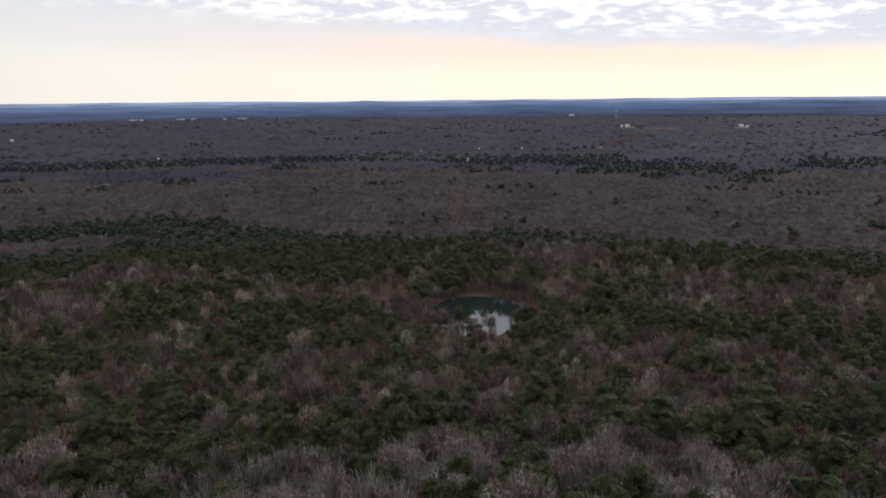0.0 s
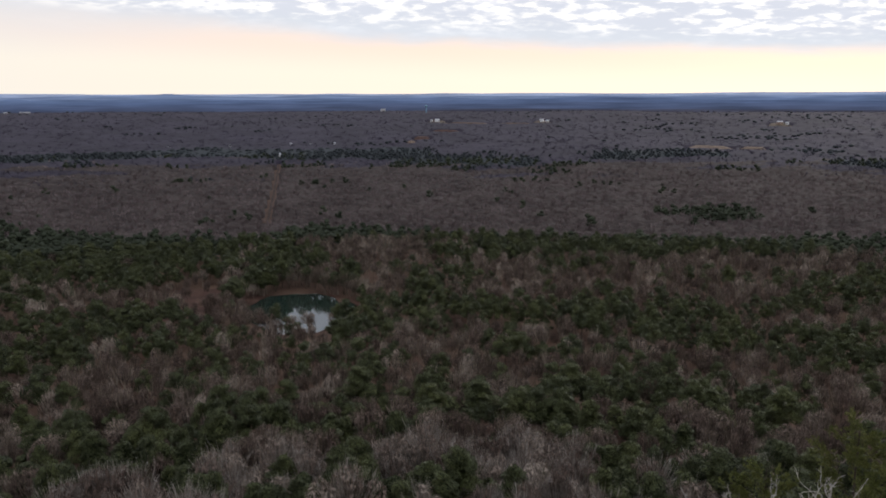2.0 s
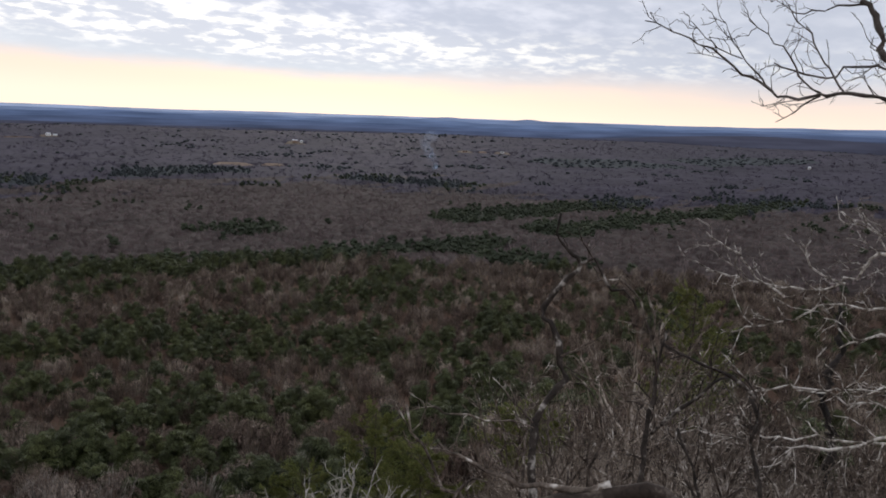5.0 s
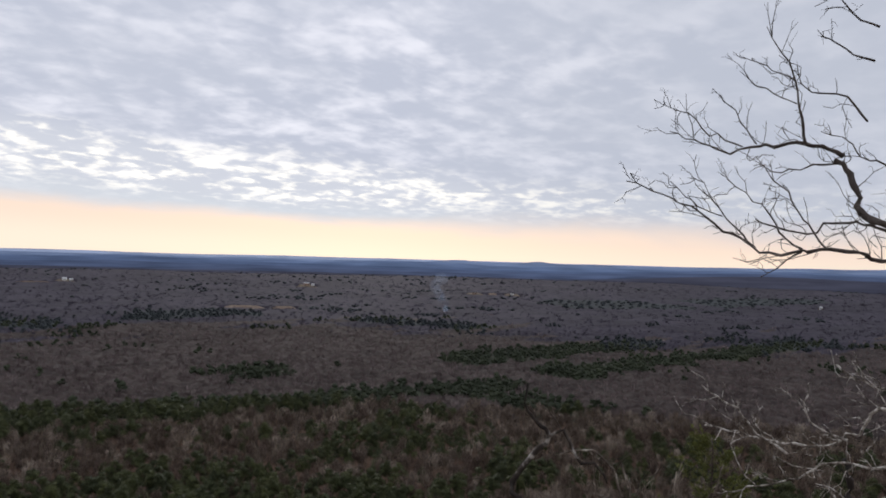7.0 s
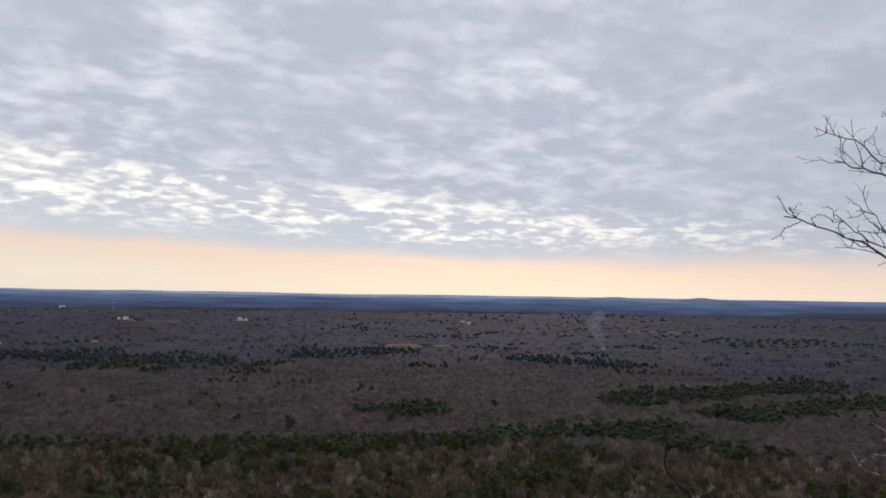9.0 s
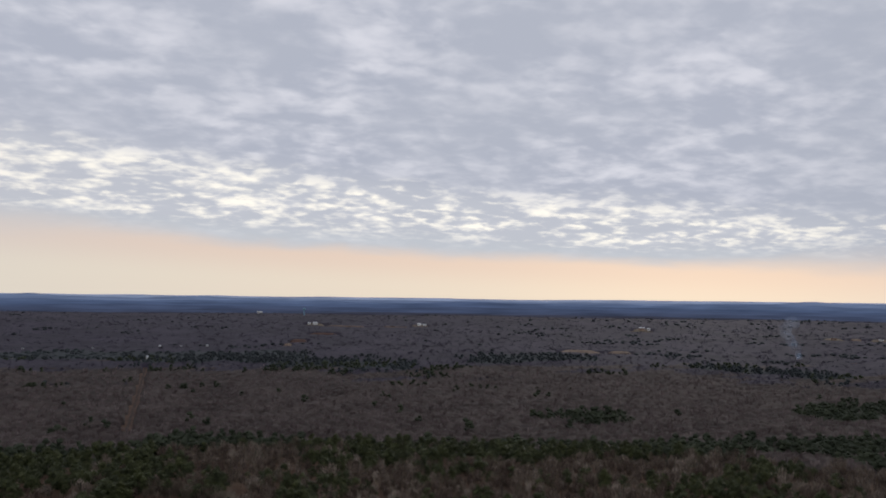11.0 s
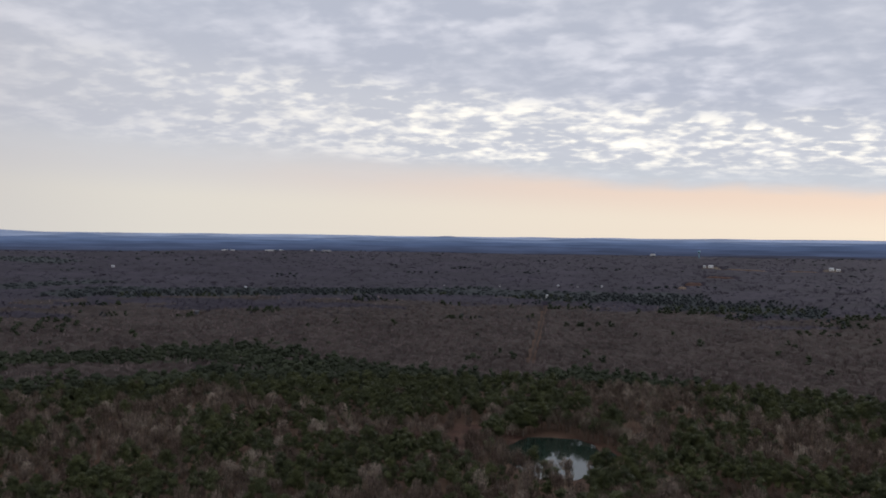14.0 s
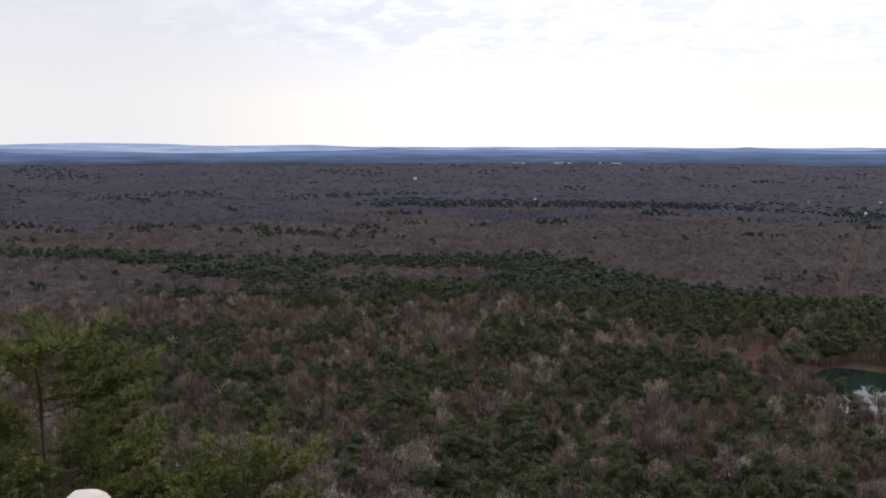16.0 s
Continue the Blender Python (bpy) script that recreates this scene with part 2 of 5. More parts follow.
def land(x, y):
    """Height of the ground: a steep knob under the camera, a spur to its right, a wide valley with low swells."""
    x, y = np.asarray(x, float), np.asarray(y, float)
    r = np.hypot(x, y)
    turn = np.degrees(np.arctan2(-x, y))
    rs = (0, 1.6, 3, 10, 22, 60, 100, 160, 220, 300, 420, 500)
    front = np.interp(r, rs, (1.7, 1.8, 3.4, 12, 23, 54, 80, 106, 123, 138, 148, 150))
    spur = np.interp(r, (0, 1.6, 2.6, 3.6, 5, 10, 22, 60, 100, 160, 220, 300, 420, 560), (1.7, 1.7, 1.76, 2.15, 3.1, 5.9, 11.2, 27, 46, 76, 102, 128, 146, 150))
    ledge = np.interp(r, (0, 1.6, 3.6, 4.6, 10, 22), (1.7, 1.7, 1.8, 4.5, 13, 23))
    behind = np.interp(r, (0, 2, 60, 200, 500, 1200), (1.7, 1.6, -4, -2, 60, 140))
    w = sstep(turn, 38, 48) * (r < 22)
    front = front * (1 - w) + ledge * w
    w = sstep(-turn, 38, 56)
    drop = front * (1 - w) + spur * w
    w = sstep(np.abs(turn - 0), 95, 135)
    drop = drop * (1 - w) + behind * w
    swell = (vnoise(x / 420 + 7, y / 420) - 0.5) * 14 * sstep(r, 700, 1300) + 76 * sstep(r, 1300, 3900) - 14 * sstep(r, 3300, 3800)
    rough = (vnoise(x / 2.2, y / 2.2, 3) - 0.5) * 0.5 * sstep(r, 3, 12) * (1 - sstep(r, 120, 300))
    z = EYE - drop + swell + rough
    reach = pond_reach(x, y)
    return z - 2.6 * (1 - sstep(reach, 0.93, 1.16)) * (r < 800)


def tri_mesh(name, verts, faces, mat, smooth=False, tint=0.5):
    """A mesh from arrays of places and triangles."""
    verts, faces = np.asarray(verts, np.float32), np.asarray(faces, np.int32)
    me = bpy.data.meshes.new(name)
    me.vertices.add(len(verts)), me.loops.add(faces.size), me.polygons.add(len(faces))
    me.vertices.foreach_set("co", verts.ravel())
    me.loops.foreach_set("vertex_index", faces.ravel())
    me.polygons.foreach_set("loop_start", np.arange(len(faces), dtype=np.int32) * faces.shape[1])
    me.update(calc_edges=True)
    me.polygons.foreach_set("use_smooth", np.full(len(faces), smooth))
    me.attributes.new("tint", "FLOAT", "POINT").data.foreach_set("value", np.broadcast_to(np.float32(tint), len(verts)).astype(np.float32))
    me.materials.append(mat)
    return me


class Shape:
    """Collects triangles."""

    def __init__(self):
        self.v, self.f, self.n = [], [], 0

    def add(self, v, f):
        self.v.append(np.asarray(v, float)), self.f.append(np.asarray(f, int) + self.n)
        self.n += len(v)

    def limb(self, p0, p1, r0, r1, sides=4):
        p0, p1 = np.asarray(p0, float), np.asarray(p1, float)
        d = p1 - p0
        d = d / (np.linalg.norm(d) + 1e-9)
        a = np.cross(d, (0.3, 0.2, 1) if abs(d[2]) < 0.9 else (1, 0.1, 0))
        a /= np.linalg.norm(a)
        b = np.cross(d, a)
        t = np.arange(sides) * 2 * np.pi / sides
        ring = np.outer(np.cos(t), a) + np.outer(np.sin(t), b)
        k = np.arange(sides)
        n = (k + 1) % sides
        f = np.concatenate([np.stack([k, n, n + sides], 1), np.stack([k, n + sides, k + sides], 1)])
        self.add(np.concatenate([p0 + ring * r0, p1 + ring * r1]), f)

    def slivers(self, p, d, length, width, rng):
        """Thin triangles from p along d."""
        p, d = np.asarray(p), np.asarray(d)
        s = np.cross(d, rng.normal(size=d.shape))
        s /= np.linalg.norm(s, axis=1)[:, None] + 1e-9
        w, l = np.broadcast_to(width, len(p))[:, None], np.broadcast_to(length, len(p))[:, None]
        v = np.stack([p - s * w / 2, p + s * w / 2, p + d * l], 1).reshape(-1, 3)
        self.add(v, np.arange(len(v)).reshape(-1, 3))

    def arrays(self):
        return np.concatenate(self.v), np.concatenate(self.f)


def unit(v):
    return v / (np.linalg.norm(v, axis=-1, keepdims=True) + 1e-9)


def lump(s, c, rx, rz, rng, rough=0.22, rings=3, segs=7, under=-0.5):
    """A small uneven ball, open below."""
    v = []
    for k in range(rings):
        e = under + (1.35 - under) * k / rings
        for q in range(segs):
            t = (q + 0.5 * k) * 2 * np.pi / segs
            w = 1 + rng.normal() * rough
            v.append((c[0] + np.cos(t) * np.cos(e) * rx * w, c[1] + np.sin(t) * np.cos(e) * rx * w, c[2] + np.sin(e) * rz * (1 + rng.normal() * rough * 0.5)))
    v.append((c[0], c[1], c[2] + rz))
    f = [(k * segs + q, k * segs + (q + 1) % segs, (k + 1) * segs + q) for k in range(rings - 1) for q in range(segs)]
    f += [(k * segs + (q + 1) % segs, (k + 1) * segs + (q + 1) % segs, (k + 1) * segs + q) for k in range(rings - 1) for q in range(segs)]
    e = (rings - 1) * segs
    s.add(v, f + [(e + q, e + (q + 1) % segs, e + segs) for q in range(segs)])


def fan(s, rng, h, spread, n, width):
    """Fine upright twigs that fill a bare crown, parted into a few plumes."""
    plumes = 7
    pa = rng.uniform(0, 6.28, plumes)
    pr, ph = spread * np.sqrt(rng.uniform(0.0, 1.0, plumes)) * 0.8, h * rng.uniform(0.84, 1.0, plumes)
    k = rng.integers(0, plumes, n)
    fall = (pr / spread) ** 2 * 0.16 * h
    end = np.stack([np.cos(pa) * pr, np.sin(pa) * pr, ph - fall], 1)[k] + rng.normal(size=(n, 3)) * (spread * 0.20, spread * 0.20, h * 0.07)
    base = end * (0.55, 0.55, 0.0) + np.stack([0 * pr[k], 0 * pr[k], end[:, 2] * rng.uniform(0.48, 0.76, n)], 1)
    d = end - base
    s.slivers(base, unit(d), np.linalg.norm(d, axis=1), width * rng.uniform(0.7, 1.3, n), rng)


def bare_tree(rng, h=12.0, limbs=8, twigs=220, width=0.06, sides=4, heads=4, fans=60, fine=0.2):
    """Leafless broadleaf: wood (trunk, limbs and twigs) and the haze of fine twigs at the heads, at the origin."""
    wood, tw = Shape(), Shape()
    spread = h * rng.uniform(0.30, 0.40)
    fork = h * rng.uniform(0.30, 0.45)
    top = np.array([rng.normal() * 0.3, rng.normal() * 0.3, fork])
    if sides > 3:
        wood.limb((0, 0, -1.0), top, h * 0.020, h * 0.016, sides)
    else:
        wood.slivers([(0, 0, -1.0)], [unit(top)], fork + 2, h * 0.035, rng)
    tips, ways = [], []
    for i in range(limbs):
        a = 2 * np.pi * (i + rng.uniform(-0.3, 0.3)) / limbs
        out = spread * rng.uniform(0.45, 1.0) if i else 0.1
        end = np.array([np.cos(a) * out, np.sin(a) * out, h * rng.uniform(0.80, 0.95) - out * out / spread * 0.5])
        start = top * (1, 1, rng.uniform(0.75, 1.0))
        mid = start + (end - start) * 0.5 + np.array([np.cos(a), np.sin(a), -0.3]) * out * 0.18
        if sides > 3:
            wood.limb(start, mid, h * 0.013, h * 0.009, 3)
            wood.limb(mid, end + (end - mid) * 0.25, h * 0.009, h * 0.003, 3)
        else:
            wood.slivers([start], [unit(end - start)], np.linalg.norm(end - start), h * 0.016, rng)
        n = max(1, twigs // limbs)
        k = rng.uniform(0.1, 1.0, n)[:, None] ** 0.6
        base = np.where(k < 0.5, start + (mid - start) * k * 2, mid + (end - mid) * (k - 0.5) * 2)
        way = unit(rng.normal(size=(n, 3)) * (0.6, 0.6, 0.35) + (np.cos(a) * 0.5, np.sin(a) * 0.5, 0.9))
        tips.append(base), ways.append(way)
        if i < heads:
            one = heads < 2
            lump(tw, (0, 0, h * 0.54) if one else end - (0, 0, h * 0.20), spread * (0.85 if one else rng.uniform(0.30, 0.46)), h * (0.36 if one else rng.uniform(0.20, 0.32)), rng, 0.22, 3, 7, -0.8)
    p, d = np.concatenate(tips), np.concatenate(ways)
    l = rng.uniform(0.08, 0.17, len(p)) * h
    wood.slivers(p, d, l, width, rng)
    if sides > 3:
        m = len(p)
        q = p + d * (l * rng.uniform(0.3, 0.8, m))[:, None]
        wood.slivers(q, unit(d + rng.normal(size=(m, 3)) * 0.5 + (0, 0, 0.2)), l * 0.6, width * 0.8, rng)
    fan(wood, rng, h, spread, fans, fine)
    return wood.arrays(), tw.arrays()


def pine_tree(rng, h=13.0, lumps=7, tufts=40, spikes=5, size=1.0, sides=4, core=True):
    """Pine with a bare lower trunk and a broad crown of dark lumps fringed with needle tufts."""
    wood, nd = Shape(), Shape()
    if sides > 3:
        wood.limb((0, 0, -1.0), (0, 0, h * 0.55), h * 0.013, h * 0.009, sides)
        wood.limb((0, 0, h * 0.55), (rng.normal() * 0.2, rng.normal() * 0.2, h * 0.92), h * 0.009, h * 0.002, 3)
    else:
        wood.slivers([(0, 0, -1.0)], [(0, 0, 1.0)], h * 0.9, h * 0.03, rng)
    low = rng.uniform(0.42, 0.55)
    reach = h * (rng.uniform(0.14, 0.20) if sides > 3 else rng.uniform(0.17, 0.24))
    cs = []
    for i in range(lumps):
        u = (i + rng.uniform(0, 0.8)) / lumps
        a = i * 2.4 + rng.uniform(-0.5, 0.5)
        rad = reach * (1 - u ** 2.2) * rng.uniform(0.65, 1.1)
        c = np.array([np.cos(a) * rad, np.sin(a) * rad, h * (low + (0.93 - low) * u)])
        r = h * rng.uniform(0.10, 0.15) * (1.15 - 0.35 * u) * (1 if lumps > 4 else 1.45)
        if core:
            lump(nd, c, r * 0.95, r * 0.85, rng, 0.34, 3, 6 if sides > 3 else 5, -0.8)
        cs.append((c, r))
        if sides > 3:
            wood.limb((0, 0, c[2] - rad * 0.3), c, h * 0.004, h * 0.0015, 3)
    k = rng.integers(0, lumps, tufts)
    c, r = np.array([q[0] for q in cs])[k], np.array([q[1] for q in cs])[k]
    o = unit(rng.normal(size=(tufts, 3)) + (0, 0, 0.25))
    c = c + o * (r * rng.uniform(0.35, 1.1, tufts))[:, None] * (1.25, 1.25, 0.85)
    p, oo = np.repeat(c, spikes, 0), np.repeat(o, spikes, 0)
    d = unit(rng.normal(size=p.shape) * 0.8 + oo * 0.8 + (0, 0, 0.45))
    nd.slivers(p - d * 0.45 * size, d, rng.uniform(0.7, 1.3, len(p)) * size, 0.55 * size, rng)
    return wood.arrays(), nd.arrays()


def scatter(template, x, y, z, scale, turn):
    """The template's triangles at all the places, as one pair of arrays."""
    v, f = template
    c, s = np.cos(turn)[:, None], np.sin(turn)[:, None]
    k = scale[:, None]
    out = np.stack([(v[:, 0] * c - v[:, 1] * s) * k + x[:, None], (v[:, 0] * s + v[:, 1] * c) * k + y[:, None], v[:, 2] * k + z[:, None]], 2)
    tint = np.repeat(hash2(np.round(x * 7), np.round(y * 7), 2), len(v))
    return out.reshape(-1, 3), (f[None] + (np.arange(len(x)) * len(v))[:, None, None]).reshape(-1, 3), tint


def stuff(name, label, category, batches, mat, soft=False):
    """One joined object from many (verts, faces) pairs."""
    vs, fs, ts, n = [], [], [], 0
    for v, f, t in batches:
        vs.append(v), fs.append(f + n), ts.append(t)
        n += len(v)
    ob = new(name, tri_mesh(name, np.concatenate(vs), np.concatenate(fs), mat, soft, np.concatenate(ts)))
    return tagged(ob, label, category, kind="stuff")


def part(name, bm, mat, parent, label=""):
    me = bpy.data.meshes.new(name)
    bm.to_mesh(me)
    bm.free()
    me.materials.append(mat)
    ob = new(name, me)
    ob.parent = parent
    return tagged(ob, label) if label else ob


def piece(name, arrays, mat, parent, label=""):
    ob = new(name, tri_mesh(name, *arrays, mat))
    ob.parent = parent
    return tagged(ob, label) if label else ob


# ---- ground ----
turns = np.radians(np.concatenate([np.arange(-85, 66, 0.7), np.arange(66, 275, 3.0)]))
radii = np.concatenate([[0.0], np.geomspace(0.5, 4950, 190)])
gx, gy = -np.sin(turns)[:, None] * radii, np.cos(turns)[:, None] * radii
gz = land(gx, gy) - 3.0 * sstep(radii, 3500, 4900)[None]
nt_, nr_ = gx.shape
ii, jj = np.meshgrid(np.arange(nt_), np.arange(nr_ - 1), indexing="ij")
i2 = (ii + 1) % nt_
quads = np.stack([ii * nr_ + jj, i2 * nr_ + jj, i2 * nr_ + jj + 1, ii * nr_ + jj + 1], -1).reshape(-1, 4)[:, ::-1]
ground = new("ground", tri_mesh("ground", np.stack([gx, gy, gz], -1).reshape(-1, 3), quads, LITTER, True))
tagged(ground, "brown leaf-littered forest ground falling from the knob to the valley", "ground", kind="structure")

# ---- pond ----


def shore(k, n=96):
    a = np.linspace(0, 2 * np.pi, n, endpoint=False)
    wob = 1 + 0.08 * np.cos(4 * a) + 0.03 * np.sin(3 * a + 0.6)
    return POND[0] + np.cos(a) * POND[2] * wob * k, POND[1] + np.sin(a) * POND[3] * wob * k


WATER = bpy.data.materials.new("pond_water")
WATER.use_nodes = True
wb = WATER.node_tree.nodes["Principled BSDF"]
wb.inputs["Base Color"].default_value = (0.020, 0.035, 0.026, 1)
wb.inputs["Roughness"].default_value = 0.04
wb.inputs["IOR"].default_value = 1.6
wv = WATER.node_tree.nodes.new("ShaderNodeTexNoise")
wv.inputs["Scale"].default_value = 0.6
wg = WATER.node_tree.nodes.new("ShaderNodeNewGeometry")
wbm = WATER.node_tree.nodes.new("ShaderNodeBump")
wbm.inputs["Strength"].default_value, wbm.inputs["Distance"].default_value = 0.10, 0.06
WATER.node_tree.links.new(wg.outputs["Position"], wv.inputs["Vector"])
WATER.node_tree.links.new(wv.outputs["Fac"], wbm.inputs["Height"])
WATER.node_tree.links.new(wbm.outputs[0], wb.inputs["Normal"])
sx, sy = shore(1.03)
pv = np.concatenate([[[POND[0], POND[1], -1.4]], np.stack([sx, sy, np.full_like(sx, -1.4)], 1)])
k = np.arange(96)
pond = new("pond", tri_mesh("pond", pv, np.stack([np.zeros(96, int), k + 1, (k + 1) % 96 + 1], 1), WATER))
tagged(pond, "still dark green pond mirroring sky and trees among the woods", "pond", kind="structure")
rings = [shore(q) for q in (0.985, 1.03, 1.05, 1.075)]
bx, by = np.stack([r[0] for r in rings], 1), np.stack([r[1] for r in rings], 1)
bx, by = bx + (vnoise(bx / 3, by / 3, 5) - 0.5) * 2, by + (vnoise(bx / 3, by / 3, 6) - 0.5) * 2
bz = land(bx, by) + np.array([0.05, 0.35, 0.4, 0.05])
ii, jj = np.meshgrid(np.arange(96), np.arange(3), indexing="ij")
i2 = (ii + 1) % 96
bank = new("bank", tri_mesh("bank", np.stack([bx, by, bz], -1).reshape(-1, 3), np.stack([ii * 4 + jj, ii * 4 + jj + 1, i2 * 4 + jj + 1, i2 * 4 + jj], -1).reshape(-1, 4), CLAY, True))
tagged(bank, "reddish bare clay bank round the pond", "bank", kind="structure")

# ---- woods ----

def seen_at(turn, down, height):
    """The place in the plan where something that high over the ground shows, by its turn and dip from the look-out."""
    d = np.geomspace(60, 4900, 900)
    x, y = -math.sin(radians(turn)) * d, math.cos(radians(turn)) * d
    under = EYE + d * math.tan(radians(down)) < land(x, y) + height
    k = int(np.argmax(under)) if under.any() else 840
    return float(x[k]), float(y[k])


# pine stands: turn and dip of both ends, half width in metres
STANDS_NEAR = [
    (-58.0, -15.3, -62.1, -15.7, 12), (-49.7, -17.9, -54.4, -17.6, 10), (-39.0, -16.1, -47.5, -16.8, 14), (-28.1, -16.2, -39.0, -16.9, 14), (-24.4, -23.3, -30.4, -24.3, 12),
    (-23.8, -15.7, -29.5, -15.3, 15), (-23.5, -21.3, -29.9, -19.5, 12), (-23.0, -20.7, -36.9, -20.9, 16), (-22.2, -15.1, -33.6, -14.9, 15), (-19.2, -18.0, -19.9, -18.0, 8),
    (-16.3, -22.2, -20.6, -22.8, 14), (-15.9, -15.4, -23.8, -15.7, 15), (-10.5, -21.8, -15.9, -22.2, 8), (-6.6, -16.6, -15.9, -15.6, 16), (-6.3, -27.1, -10.6, -27.6, 10),
]
STANDS_NEARER = [
    (4.6, -18.4, -4.0, -19.1, 9), (6.3, -20.0, 2.4, -18.9, 10), (9.0, -17.1, 6.4, -16.1, 9), (16.1, -22.1, 12.5, -23.2, 9), (17.4, -16.1, 14.1, -17.1, 10),
    (17.8, -16.8, 10.4, -15.2, 14), (17.9, -18.4, 15.9, -18.6, 9), (22.4, -20.3, 20.3, -21.0, 8), (23.1, -19.9, 20.5, -20.8, 9), (24.0, -22.1, 20.4, -24.9, 10),
    (25.4, -21.9, 22.4, -22.6, 8), (30.9, -16.3, 25.1, -17.1, 14), (30.9, -15.5, 25.4, -16.4, 12), (31.8, -18.9, 29.8, -18.6, 9), (38.4, -15.7, 33.5, -15.9, 10),
    (41.7, -17.5, 39.3, -19.2, 9),
]
STANDS_MID = [
    (-55.0, -13.5, -58.3, -13.7, 12), (-49.3, -9.3, -55.6, -10.2, 21), (-41.4, -12.0, -43.9, -10.8, 15), (-39.8, -12.9, -47.4, -12.7, 15), (-27.0, -10.5, -49.3, -8.7, 30),
    (-16.6, -10.6, -27.0, -10.5, 24), (-15.3, -11.1, -29.1, -10.6, 30), (-10.6, -10.2, -15.3, -10.5, 24), (-4.0, -9.7, -10.5, -10.0, 33), (8.6, -12.2, -3.2, -12.8, 33),
    (8.9, -10.1, -0.4, -10.9, 30), (10.4, -15.0, 7.9, -15.5, 10),
]
STANDS_MIDDLE = [
    (15.8, -14.5, 8.3, -14.8, 12), (18.6, -10.6, 0.2, -11.8, 45), (22.7, -14.8, 19.6, -14.7, 14), (24.0, -9.5, 8.5, -9.9, 42), (24.2, -12.7, 20.8, -14.7, 14),
    (30.9, -10.1, 24.1, -10.0, 30), (31.0, -11.0, 28.0, -10.8, 21), (31.3, -10.2, 28.0, -10.7, 16), (36.7, -13.0, 35.1, -13.0, 9), (46.9, -9.7, 36.7, -10.9, 21),
    (48.6, -15.0, 42.1, -15.9, 12), (49.9, -12.4, 43.2, -13.1, 14),
]
STANDS_FAR = [
    (-64.8, -2.3, -70.1, -1.9, 90), (-55.8, -7.4, -70.1, -4.6, 39), (-55.1, -2.7, -61.0, -2.7, 90), (-48.0, -6.9, -59.3, -5.3, 45), (-40.5, -4.3, -48.3, -4.6, 45),
    (-30.9, -8.2, -33.6, -8.0, 24), (-25.4, -4.2, -30.2, -3.9, 68), (-9.2, -4.4, -17.0, -4.7, 68), (3.4, -3.9, -9.2, -4.1, 90), (15.1, -3.9, 3.4, -3.8, 82),
]
STANDS_FARTHER = [
    (20.9, -8.6, 8.9, -9.7, 33), (28.0, -8.0, 18.4, -8.3, 33), (30.2, -3.8, 15.1, -3.9, 90), (34.9, -1.6, 33.3, -1.8, 90), (37.3, -3.4, 30.8, -3.2, 60),
    (41.0, -8.0, 20.9, -7.7, 33), (44.5, -8.2, 34.2, -9.6, 27), (50.2, -3.2, 45.5, -3.1, 68), (55.1, -1.4, 53.2, -1.8, 120), (57.0, -6.4, 44.5, -7.6, 30),
]
STANDS_SHORE = [(-6.8, -14.7, -13.0, -15.2, 15)]
STANDS = [(*seen_at(a, b, 14.0), *seen_at(c, d, 14.0), w) for a, b, c, d, w in STANDS_SHORE + STANDS_NEAR + STANDS_NEARER + STANDS_MID + STANDS_MIDDLE + STANDS_FAR + STANDS_FARTHER]


def in_stand(x, y):
    """How far inside a pine stand: above 0 is inside."""
    best = np.full(np.shape(x), -1e9)
    wob = (vnoise(x / 14, y / 14, 9) - 0.5) * 14 + (vnoise(x / 45, y / 45, 11) - 0.5) * 60 * sstep(np.hypot(x, y), 300, 1000)
    for x0, y0, x1, y1, w in STANDS:
        ex, ey = x1 - x0, y1 - y0
        t = np.clip(((x - x0) * ex + (y - y0) * ey) / (ex * ex + ey * ey + 1e-9), 0, 1)
        best = np.maximum(best, w + 2.0 - np.hypot(x - x0 - t * ex, y - y0 - t * ey) + wob)
    return best


def cells_at(r0, r1, step, grow=0.0, seed=1):
    """Uneven places over the wide sector in view."""
    rng = np.random.default_rng(seed)
    xs, ys = [], []
    r = r0
    while r < r1:
        s = step * (r / r0) ** grow
        n = int(radians(146) * r / s)
        a = radians(-84) + (np.arange(n) + rng.uniform(0, 1, n)) * radians(146) / n
        rr = r + rng.uniform(-0.5, 0.5, n) * s
        xs.append(-np.sin(a) * rr), ys.append(np.cos(a) * rr)
        r += s
    return np.concatenate(xs), np.concatenate(ys)




# turn, dip, then the bare ground's half width, its reach towards the knob and behind
YARDS = [(-12.3, -1.95, 34, 70, 14), (-19.8, -1.98, 34, 70, 14), (-35.7, -2.02, 40, 80, 14), (-47.9, -2.33, 30, 60, 14), (-50.6, -2.3, 30, 60, 14),
         (-71.3, -2.45, 9, 14, 8), (20.7, -3.8, 12, 14, 8), (-1.0, -4.3, 7, 24, 8), (24.0, -5.45, 8, 10, 6), (29.4, -2.3, 9, 14, 8)]
SOILS = [(-10.4, -3.40, 12, 40, 20), (-11.2, -3.1, 24, 50, 20), (-12.9, -2.62, 50, 40, 12), (-14.5, -2.10, 80, 24, 8), (-18.0, -2.12, 60, 16, 6),
         (-31.4, -3.6, 58, 55, 10), (-34.2, -3.62, 34, 45, 10), (-49.2, -2.3, 18, 40, 12), (-7.5, -14.0, 4, 16, 6), (-7.0, -13.75, 4.5, 36, 4), (-6.1, -15.7, 4.0, 30, 3)]
CLEARINGS = [(*seen_at(t, d, 9.0 if w > 5 else 1.0), w, a, bk) for t, d, w, a, bk in YARDS + SOILS]


TRACK = (*seen_at(0.2, -9.3, 3.0), *seen_at(-0.9, -4.85, 3.0))


